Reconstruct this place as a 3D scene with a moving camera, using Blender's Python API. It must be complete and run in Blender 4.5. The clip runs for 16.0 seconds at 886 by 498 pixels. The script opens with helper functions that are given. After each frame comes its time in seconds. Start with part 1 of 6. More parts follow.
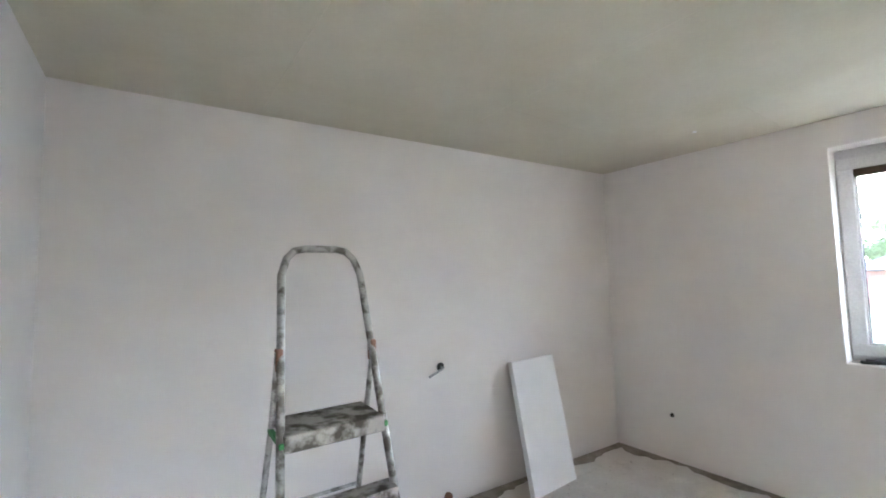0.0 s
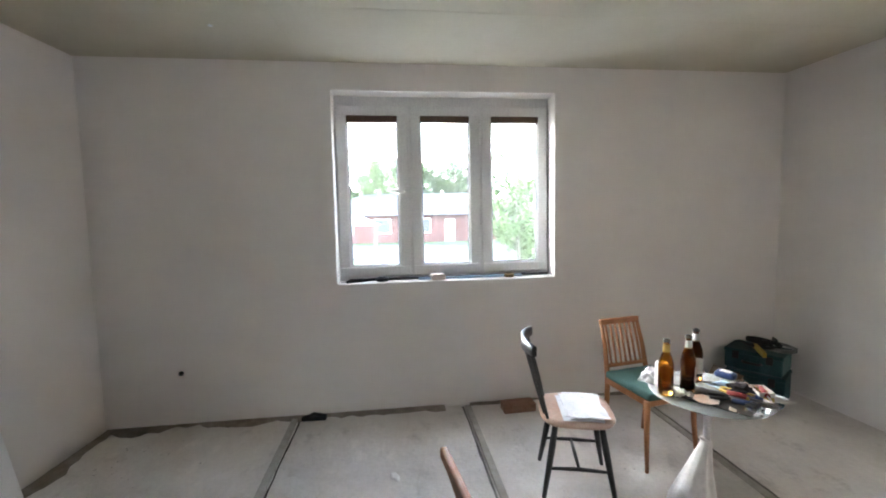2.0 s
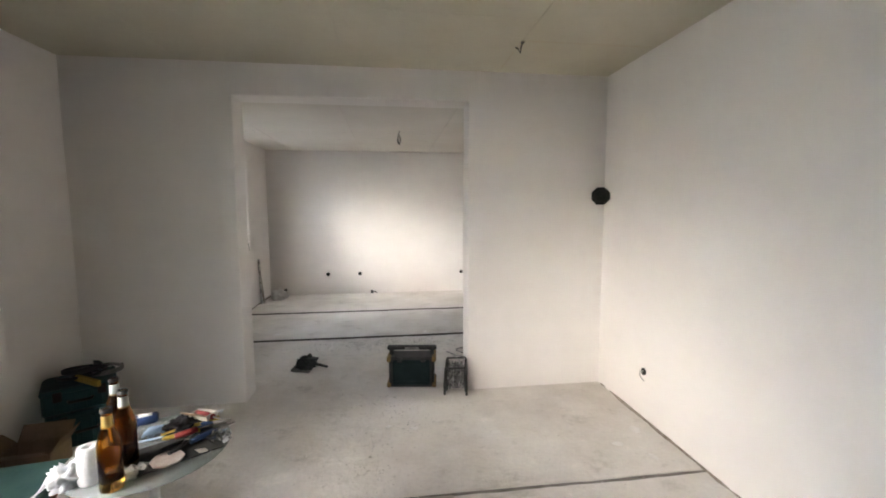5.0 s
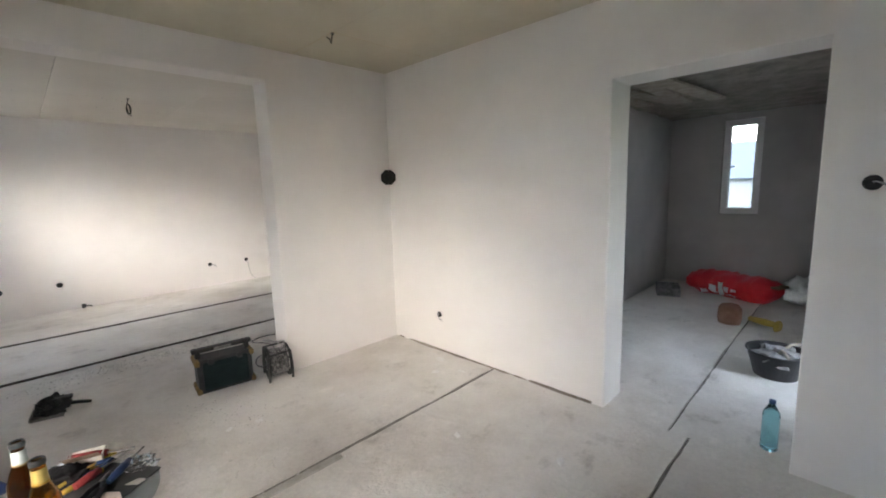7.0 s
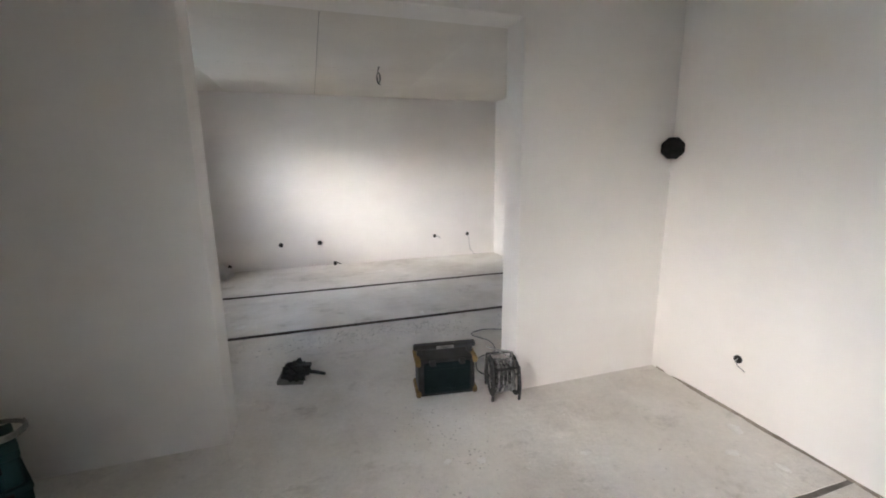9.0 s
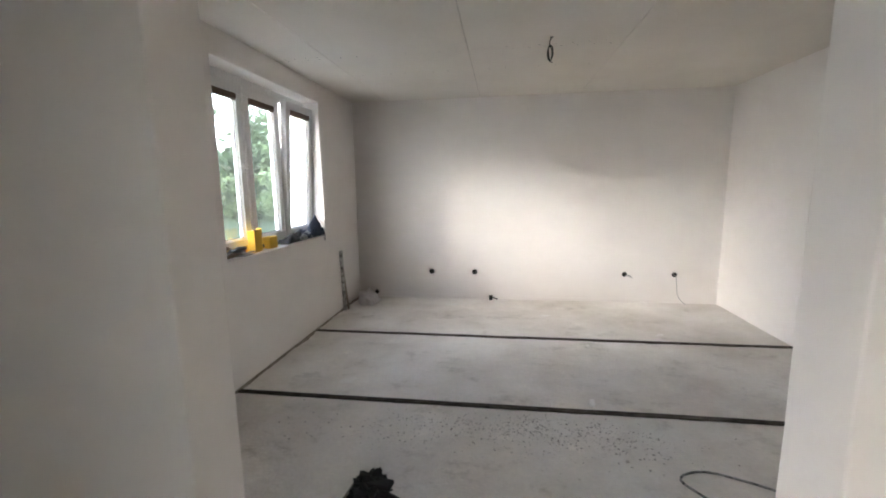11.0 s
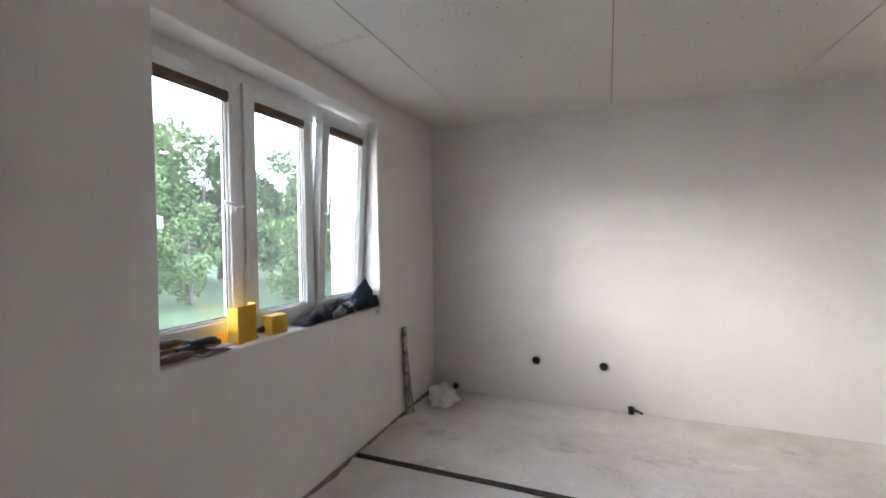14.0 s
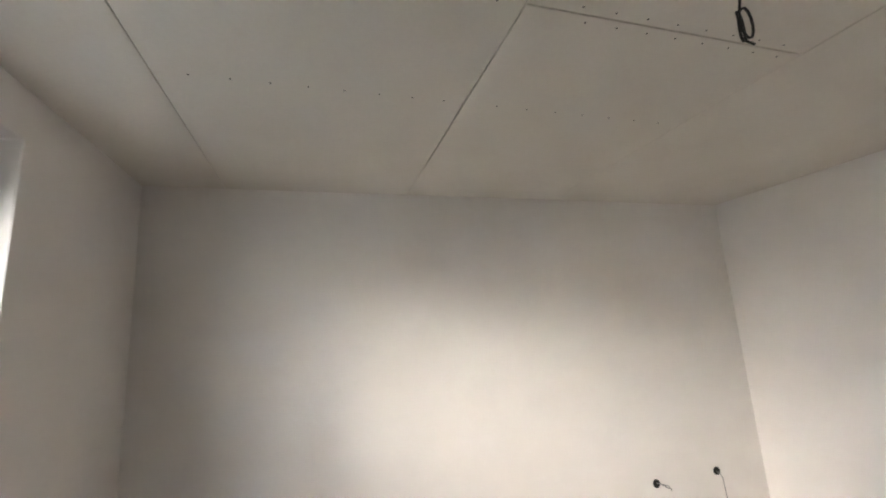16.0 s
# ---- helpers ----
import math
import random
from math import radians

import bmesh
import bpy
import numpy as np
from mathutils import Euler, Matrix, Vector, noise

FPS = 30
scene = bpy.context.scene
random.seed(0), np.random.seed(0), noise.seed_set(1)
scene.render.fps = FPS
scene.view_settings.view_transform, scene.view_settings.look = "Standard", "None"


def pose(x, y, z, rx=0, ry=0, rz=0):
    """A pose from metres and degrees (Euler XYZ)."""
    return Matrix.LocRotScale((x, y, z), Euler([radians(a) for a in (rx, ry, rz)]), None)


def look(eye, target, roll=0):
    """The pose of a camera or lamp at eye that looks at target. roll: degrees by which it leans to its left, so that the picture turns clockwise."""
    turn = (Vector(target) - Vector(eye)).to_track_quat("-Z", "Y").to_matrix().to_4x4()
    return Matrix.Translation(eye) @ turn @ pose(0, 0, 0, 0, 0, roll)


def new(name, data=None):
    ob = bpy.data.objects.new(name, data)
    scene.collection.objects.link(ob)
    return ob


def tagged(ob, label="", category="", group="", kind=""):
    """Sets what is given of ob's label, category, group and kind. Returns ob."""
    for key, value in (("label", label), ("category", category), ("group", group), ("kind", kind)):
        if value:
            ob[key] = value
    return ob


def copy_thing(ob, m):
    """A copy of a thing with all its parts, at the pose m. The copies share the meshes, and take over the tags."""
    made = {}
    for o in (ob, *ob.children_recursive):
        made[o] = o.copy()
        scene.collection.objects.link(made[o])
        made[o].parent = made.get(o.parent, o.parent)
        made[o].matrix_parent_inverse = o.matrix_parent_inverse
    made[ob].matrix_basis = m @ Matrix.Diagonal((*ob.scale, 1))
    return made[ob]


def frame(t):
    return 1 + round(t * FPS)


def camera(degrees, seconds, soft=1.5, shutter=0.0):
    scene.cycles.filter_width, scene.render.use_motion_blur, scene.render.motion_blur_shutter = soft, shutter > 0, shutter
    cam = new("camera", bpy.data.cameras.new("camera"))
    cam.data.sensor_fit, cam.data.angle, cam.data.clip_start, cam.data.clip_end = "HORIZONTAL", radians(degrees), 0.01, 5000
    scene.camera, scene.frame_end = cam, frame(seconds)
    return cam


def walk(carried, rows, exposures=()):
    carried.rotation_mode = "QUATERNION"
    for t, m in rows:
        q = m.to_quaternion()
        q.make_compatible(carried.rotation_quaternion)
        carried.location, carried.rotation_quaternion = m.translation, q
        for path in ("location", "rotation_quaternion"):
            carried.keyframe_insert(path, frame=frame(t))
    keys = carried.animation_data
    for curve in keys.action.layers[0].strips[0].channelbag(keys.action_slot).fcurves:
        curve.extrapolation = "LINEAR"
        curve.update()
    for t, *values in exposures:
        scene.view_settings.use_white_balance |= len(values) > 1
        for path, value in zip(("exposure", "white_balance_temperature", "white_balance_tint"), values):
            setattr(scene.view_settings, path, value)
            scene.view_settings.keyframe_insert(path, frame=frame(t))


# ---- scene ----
cam = camera(93.8, 16.0, soft=1.9)
PATH = [
    (0, (0.625, 2.949, 1.63), (1.774, 4.58, 1.772), -1.4),
    (0.5, (0.688, 3.09, 1.596), (2.082, 4.523, 1.536), -2.3),
    (1, (0.893, 3.17, 1.58), (2.588, 4.219, 1.413), -2.2),
    (1.5, (1.063, 3.227, 1.555), (3.009, 3.65, 1.369), -1.4),
    (2, (1.175, 3.271, 1.529), (3.154, 3.033, 1.362), -1.1),
    (2.5, (1.216, 3.273, 1.534), (3.013, 2.409, 1.382), -0.7),
    (3, (1.312, 3.158, 1.535), (2.786, 1.813, 1.397), -0.8),
    (3.5, (1.447, 3.069, 1.574), (2.543, 1.404, 1.419), -0.8),
    (4, (1.676, 3.118, 1.552), (2.326, 1.235, 1.376), -0.8),
    (4.5, (1.841, 3.24, 1.533), (2.034, 1.258, 1.343), -0.7),
    (5, (2.018, 3.378, 1.542), (1.765, 1.403, 1.351), -0.2),
    (5.2, (2.136, 3.417, 1.531), (1.681, 1.478, 1.355), 0.1),
    (7.3, (2.886, 3.295, 1.534), (1.461, 1.925, 1.23), -1.8),
    (7.4, (2.894, 3.26, 1.532), (1.511, 1.849, 1.222), -1.8),
    (8, (2.818, 3.007, 1.527), (1.806, 1.316, 1.188), -1.1),
    (8.5, (2.73, 2.696, 1.545), (1.96, 0.891, 1.159), -0.8),
    (9, (2.635, 2.383, 1.555), (2.052, 0.512, 1.156), -0.6),
    (11.5, (2.18, 0.765, 1.489), (2.675, -1.153, 1.217), -1.0),
    (12, (2.164, 0.503, 1.501), (2.873, -1.352, 1.263), -1.2),
    (12.5, (2.14, 0.262, 1.516), (3.06, -1.501, 1.301), -1.4),
    (13, (2.253, 0.02, 1.494), (3.226, -1.713, 1.266), -1.9),
    (13.5, (2.419, -0.224, 1.515), (3.319, -1.997, 1.296), -1.9),
    (14, (2.538, -0.527, 1.476), (3.276, -2.386, 1.433), -0.8),
    (14.5, (2.641, -0.801, 1.583), (3.136, -2.732, 1.742), 0.6),
    (15, (2.778, -1.059, 1.607), (2.971, -3.011, 1.998), 0.6),
    (15.2, (2.851, -1.152, 1.607), (2.889, -3.102, 2.053), -0.2),
    (15.5, (2.916, -1.292, 1.6), (2.756, -3.223, 2.097), -0.9),
    (16, (3.123, -1.495, 1.612), (2.549, -3.374, 1.986), -3.5),
]
walk(cam, [(t, look(eye, target, roll)) for t, eye, target, roll in PATH], exposures=[(0.0, 6.50, 6050, 12), (0.5, 6.50, 6050, 12), (1.0, 6.25, 6100, 12), (1.5, 5.95, 6150, 12), (2.0, 5.80, 6250, 12), (3.0, 5.40, 6350, 12),
           (4.5, 5.25, 6550, 12), (7.5, 5.08, 6400, 12), (9.0, 5.06, 6200, 12), (12.0, 5.15, 6450, 12), (14.0, 4.90, 6100, 12), (15.0, 4.84, 6300, 12), (16.0, 4.95, 6700, 12)])

# ---------------------------------------------------------------- world and sun
world = bpy.data.worlds.new("overcast_sky")
scene.world = world
world.use_nodes = True
wn, wl = world.node_tree.nodes, world.node_tree.links
sky = wn.new("ShaderNodeTexSky")
sky.sky_type, sky.sun_disc = "NISHITA", False
sky.sun_elevation, sky.sun_rotation = radians(18), radians(61)
sky.air_density, sky.dust_density, sky.ozone_density = 1.0, 0.4, 1.5
pale = wn.new("ShaderNodeHueSaturation")
pale.inputs["Saturation"].default_value = 0.55
wl.new(sky.outputs["Color"], pale.inputs["Color"])
wl.new(pale.outputs["Color"], wn["Background"].inputs["Color"])
wn["Background"].inputs["Strength"].default_value = 0.15
sun_data = bpy.data.lights.new("hazy_sun", "SUN")
sun_data.energy, sun_data.angle, sun_data.color = 0.22, radians(30), (1.0, 0.89, 0.77)
sun = new("hazy_sun", sun_data)
sun.matrix_world = look((30, 16.5, 11.1), (0, 0, 0))


# ---------------------------------------------------------------- material tools
def material(name, base, rough=0.8, metal=0.0, spec=0.3):
    m = bpy.data.materials.new(name)
    m.use_nodes = True
    b = m.node_tree.nodes["Principled BSDF"]
    b.inputs["Base Color"].default_value = (*base, 1)
    b.inputs["Roughness"].default_value = rough
    b.inputs["Metallic"].default_value = metal
    b.inputs["Specular IOR Level"].default_value = spec
    return m, m.node_tree.nodes, m.node_tree.links, b


def noise_node(nodes, links, scale, detail=6.0, rough=0.6, stretch=None):
    co = nodes.new("ShaderNodeTexCoord")
    n = nodes.new("ShaderNodeTexNoise")
    n.inputs["Scale"].default_value, n.inputs["Detail"].default_value, n.inputs["Roughness"].default_value = scale, detail, rough
    if stretch:
        mp = nodes.new("ShaderNodeMapping")
        mp.inputs["Scale"].default_value = stretch
        links.new(co.outputs["Object"], mp.inputs["Vector"])
        links.new(mp.outputs["Vector"], n.inputs["Vector"])
    else:
        links.new(co.outputs["Object"], n.inputs["Vector"])
    return n


def ramp_node(nodes, links, source, stops):
    r = nodes.new("ShaderNodeValToRGB")
    links.new(source, r.inputs["Fac"])
    while len(r.color_ramp.elements) < len(stops):
        r.color_ramp.elements.new(0.5)
    for el, (p, c) in zip(r.color_ramp.elements, stops):
        el.position, el.color = p, (*c, 1)
    return r


def mix_node(nodes, links, mode, fac, a, b):
    mx = nodes.new("ShaderNodeMixRGB")
    mx.blend_type = mode
    for sock, v in ((mx.inputs["Fac"], fac), (mx.inputs["Color1"], a), (mx.inputs["Color2"], b)):
        if isinstance(v, (int, float)):
            sock.default_value = v
        elif isinstance(v, tuple):
            sock.default_value = (*v, 1)
        else:
            links.new(v, sock)
    return mx


def bump_node(nodes, links, height, strength, distance, bsdf, before=None):
    bp = nodes.new("ShaderNodeBump")
    bp.inputs["Strength"].default_value, bp.inputs["Distance"].default_value = strength, distance
    links.new(height, bp.inputs["Height"])
    if before:
        links.new(before.outputs["Normal"], bp.inputs["Normal"])
    links.new(bp.outputs["Normal"], bsdf.inputs["Normal"])
    return bp


def mottled(name, a, b, scale=6.0, rough=0.8, grain=90.0, relief=0.002, metal=0.0, spec=0.3, stretch=None, lo=0.3, hi=0.7, speck=0.6):
    """Two tones by a broad noise, with a fine grain in colour and relief."""
    m, nd, lk, bs = material(name, a, rough, metal, spec)
    broad = noise_node(nd, lk, scale, 5.0, 0.6, stretch)
    fine = noise_node(nd, lk, grain, 3.0, 0.6, stretch)
    r = ramp_node(nd, lk, broad.outputs["Fac"], [(lo, a), (hi, b)])
    g = ramp_node(nd, lk, fine.outputs["Fac"], [(0.25, (0.82, 0.82, 0.82)), (0.75, (1.12, 1.12, 1.12))])
    c = mix_node(nd, lk, "MULTIPLY", speck, r.outputs["Color"], g.outputs["Color"])
    lk.new(c.outputs["Color"], bs.inputs["Base Color"])
    if relief:
        bump_node(nd, lk, fine.outputs["Fac"], 0.5, relief, bs)
    return m


def plaster_material(name, a, b):
    """Hand-floated lime plaster: cloudy tone, trowel sweeps, sandy grain."""
    m, nd, lk, bs = material(name, a, 0.92, 0.0, 0.15)
    cloud = noise_node(nd, lk, 1.3, 4.0, 0.55)
    sweep = noise_node(nd, lk, 4.0, 4.0, 0.6, (0.8, 0.8, 1.3))
    grain = noise_node(nd, lk, 260.0, 2.0, 0.6)
    r = ramp_node(nd, lk, cloud.outputs["Fac"], [(0.3, a), (0.7, b)])
    s = ramp_node(nd, lk, sweep.outputs["Fac"], [(0.3, (0.975, 0.975, 0.975)), (0.7, (1.015, 1.015, 1.015))])
    c = mix_node(nd, lk, "MULTIPLY", 0.8, r.outputs["Color"], s.outputs["Color"])
    lk.new(c.outputs["Color"], bs.inputs["Base Color"])
    b1 = bump_node(nd, lk, sweep.outputs["Fac"], 0.12, 0.01, bs)
    bump_node(nd, lk, grain.outputs["Fac"], 0.12, 0.001, bs, b1)
    return m


def concrete_material(name):
    """Raw dusty screed: pale plaster dust, dark damp stains, sandy relief."""
    m, nd, lk, bs = material(name, (0.4, 0.37, 0.34), 0.9, 0.0, 0.2)
    broad = noise_node(nd, lk, 0.9, 6.0, 0.62)
    patch = noise_node(nd, lk, 3.1, 8.0, 0.68)
    fine = noise_node(nd, lk, 38.0, 6.0, 0.7)
    sand = noise_node(nd, lk, 220.0, 2.0, 0.6)
    r = ramp_node(nd, lk, broad.outputs["Fac"], [(0.33, (0.60, 0.555, 0.50)), (0.5, (0.72, 0.68, 0.63)), (0.66, (0.80, 0.77, 0.73))])
    st = ramp_node(nd, lk, patch.outputs["Fac"], [(0.30, (0.70, 0.68, 0.66)), (0.40, (0.94, 0.94, 0.94)), (0.62, (1.0, 1.0, 1.0)), (0.72, (1.16, 1.15, 1.14))])
    gr = ramp_node(nd, lk, fine.outputs["Fac"], [(0.3, (0.92, 0.92, 0.92)), (0.7, (1.05, 1.05, 1.05))])
    sm = noise_node(nd, lk, 1.7, 7.0, 0.72, (1, 1.6, 1))
    smudge = ramp_node(nd, lk, sm.outputs["Fac"], [(0.30, (0.66, 0.65, 0.64)), (0.42, (0.97, 0.97, 0.97)), (0.6, (1.0, 1.0, 1.0)), (0.68, (1.12, 1.12, 1.12))])
    c = mix_node(nd, lk, "MULTIPLY", 0.85, r.outputs["Color"], st.outputs["Color"])
    c = mix_node(nd, lk, "MULTIPLY", 0.8, c.outputs["Color"], gr.outputs["Color"])
    c = mix_node(nd, lk, "MULTIPLY", 0.9, c.outputs["Color"], smudge.outputs["Color"])
    lk.new(c.outputs["Color"], bs.inputs["Base Color"])
    b1 = bump_node(nd, lk, patch.outputs["Fac"], 0.8, 0.03, bs)
    b2 = bump_node(nd, lk, fine.outputs["Fac"], 0.35, 0.004, bs, b1)
    bump_node(nd, lk, sand.outputs["Fac"], 0.4, 0.0015, bs, b2)
    return m


def glass_material(name, tint=(1, 1, 1), rough=0.0):
    m, nd, lk, bs = material(name, tint, rough)
    bs.inputs["Transmission Weight"].default_value = 1.0
    bs.inputs["IOR"].default_value = 1.45
    return m


PLASTER = plaster_material("wall_plaster", (0.77, 0.735, 0.70), (0.815, 0.78, 0.745))
PLASTER_OUT = plaster_material("outside_render", (0.56, 0.49, 0.39), (0.62, 0.55, 0.45))
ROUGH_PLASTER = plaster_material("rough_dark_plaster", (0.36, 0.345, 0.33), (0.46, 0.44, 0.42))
BOARD_GREEN = mottled("green_plasterboard", (0.56, 0.52, 0.41), (0.62, 0.58, 0.475), 1.6, 0.9, 60, 0.0006, spec=0.15, speck=0.12)
BOARD_GREY = mottled("grey_plasterboard", (0.66, 0.62, 0.555), (0.71, 0.67, 0.61), 1.6, 0.9, 60, 0.0006, spec=0.15, speck=0.12)
BOARD_TAN = mottled("tan_ceiling_board", (0.52, 0.40, 0.21), (0.58, 0.46, 0.26), 2.0, 0.85, 60, 0.0004, spec=0.15, speck=0.15)
CONCRETE = concrete_material("raw_screed")
DARK_JOINT = mottled("dirty_joint", (0.022, 0.018, 0.015), (0.085, 0.070, 0.058), 14, 0.95, 120, 0.003)
GREY_JOINT = mottled("dusty_joint", (0.12, 0.105, 0.095), (0.26, 0.24, 0.215), 11, 0.95, 90, 0.003)
LATH = mottled("dusty_wood_lath", (0.24, 0.20, 0.16), (0.40, 0.36, 0.31), 9, 0.85, 80, 0.001)
UPVC = mottled("white_upvc", (0.80, 0.80, 0.79), (0.74, 0.74, 0.73), 3, 0.35, 60, 0.0, spec=0.5)
GASKET = mottled("grey_gasket", (0.06, 0.06, 0.065), (0.1, 0.1, 0.1), 20, 0.6, 90, 0)
def dusty_glass(name):
    """Glass tinted to dim the bright view out, under a thin film of building dust with rain streaks that also adds
    haze.
    """
    m, nd, lk, bs = material(name, (0.75, 0.79, 0.82), 0.0)
    bs.inputs["Transmission Weight"].default_value = 1.0
    bs.inputs["IOR"].default_value = 1.45
    film = nd.new("ShaderNodeBsdfTranslucent")
    film.inputs["Color"].default_value = (0.8, 0.82, 0.84, 1)
    n = noise_node(nd, lk, 9.0, 5.0, 0.6, (1, 5, 0.5))
    r = ramp_node(nd, lk, n.outputs["Fac"], [(0.35, (0.003, 0.003, 0.003)), (0.75, (0.010, 0.010, 0.010))])
    mx = nd.new("ShaderNodeMixShader")
    lk.new(r.outputs["Color"], mx.inputs["Fac"])
    lk.new(bs.outputs["BSDF"], mx.inputs[1])
    lk.new(film.outputs["BSDF"], mx.inputs[2])
    lk.new(mx.outputs["Shader"], nd["Material Output"].inputs["Surface"])
    return m


GLASS = dusty_glass("window_glass")
BLIND = mottled("brown_blind_rail", (0.10, 0.065, 0.045), (0.15, 0.10, 0.07), 20, 0.6, 90, 0.0005)
HOLE_DARK = mottled("black_hole_rim", (0.012, 0.012, 0.012), (0.03, 0.028, 0.026), 20, 0.9, 90, 0.001)
CONCRETE_OLD = mottled("old_concrete_soffit", (0.16, 0.145, 0.125), (0.30, 0.275, 0.24), 5, 0.95, 40, 0.004)


# ---------------------------------------------------------------- mesh tools
def mesh_object(name, bm, mats, parent=None, label="", category="", group="", kind="", smooth=False):
    me = bpy.data.meshes.new(name)
    bmesh.ops.recalc_face_normals(bm, faces=bm.faces)
    bm.to_mesh(me)
    bm.free()
    for m in (mats if isinstance(mats, (list, tuple)) else [mats]):
        me.materials.append(m)
    if smooth:
        for p in me.polygons:
            p.use_smooth = True
    ob = new(name, me)
    if parent:
        ob.parent = parent
    return tagged(ob, label, category, group, kind)


def part(name, bm, mat, parent, label="", smooth=False):
    return mesh_object(name, bm, mat, parent, label, smooth=smooth)


def empty(name, m=None, label="", category="", group="", kind=""):
    ob = new(name)
    if m is not None:
        ob.matrix_world = m
    return tagged(ob, label, category, group, kind)


def box(bm, x0, x1, y0, y1, z0, z1, bevel=0.0, m=None, mat=0, seg=2):
    """A box between two corners, its edges rounded by bevel."""
    got = bmesh.ops.create_cube(bm, size=1.0)["verts"]
    for v in got:
        v.co = Vector(((x0 + x1) / 2 + v.co.x * (x1 - x0), (y0 + y1) / 2 + v.co.y * (y1 - y0), (z0 + z1) / 2 + v.co.z * (z1 - z0)))
    faces = {f for v in got for f in v.link_faces}
    if bevel:
        res = bmesh.ops.bevel(bm, geom=list({e for v in got for e in v.link_edges}), offset=bevel, segments=seg, profile=0.5, affect="EDGES")
        faces = set(res["faces"]) | {f for f in faces if f.is_valid}
        got = list({v for f in faces for v in f.verts})
    for f in faces:
        f.material_index = mat
    if m is not None:
        for v in got:
            v.co = m @ v.co
    return got


def tube(bm, path, radius, sides=10, mat=0, cap=True, flat=1.0):
    """A tube along points; radius may be a list; flat squeezes it across."""
    pts = [Vector(p) for p in path]
    rad = radius if isinstance(radius, (list, tuple)) else [radius] * len(pts)
    rings, ref = [], None
    for i, p in enumerate(pts):
        d = (pts[min(i + 1, len(pts) - 1)] - pts[max(i - 1, 0)]).normalized()
        if ref is None:
            ref = d.orthogonal().normalized() if abs(d.z) < 0.95 else Vector((1, 0, 0))
        u = (ref - d * ref.dot(d)).normalized()
        w = d.cross(u)
        ref = u
        rings.append([bm.verts.new(p + u * math.cos(a) * rad[i] + w * math.sin(a) * rad[i] * flat) for a in [2 * math.pi * k / sides for k in range(sides)]])
    for a, b in zip(rings, rings[1:]):
        for k in range(sides):
            f = bm.faces.new((a[k], a[(k + 1) % sides], b[(k + 1) % sides], b[k]))
            f.material_index, f.smooth = mat, True
    if cap:
        for r in (rings[0], rings[-1]):
            f = bm.faces.new(r)
            f.material_index = mat
    return [v for r in rings for v in r]


def lathe(bm, profile, sides=24, mat=0, m=None):
    """Turns (radius, height) pairs about the z axis."""
    rings = []
    for r, z in profile:
        if r < 1e-5:
            rings.append([bm.verts.new((0, 0, z))])
        else:
            rings.append([bm.verts.new((r * math.cos(2 * math.pi * k / sides), r * math.sin(2 * math.pi * k / sides), z)) for k in range(sides)])
    for a, b in zip(rings, rings[1:]):
        for k in range(sides):
            q = (k + 1) % sides
            vs = [a[0], b[q], b[k]] if len(a) == 1 else [a[k], a[q], b[0]] if len(b) == 1 else [a[k], a[q], b[q], b[k]]
            if len(set(vs)) > 2:
                f = bm.faces.new(vs)
                f.material_index, f.smooth = mat, True
    out = [v for r in rings for v in r]
    if m is not None:
        for v in out:
            v.co = m @ v.co
    return out


def cuts(a, b, marks, step):
    """Even cuts from a to b that pass through every mark."""
    stops = sorted({a, b, *[c for c in marks if a < c < b]})
    out = []
    for p, q in zip(stops, stops[1:]):
        n = max(1, round((q - p) / step))
        out += [p + (q - p) * k / n for k in range(n)]
    return out + [b]


def uneven(p, amount):
    q = Vector(p)
    return (noise.noise(q * 1.1) * 0.6 + noise.noise(q * 3.7) * 0.3 + noise.noise(q * 9.0) * 0.18) * amount


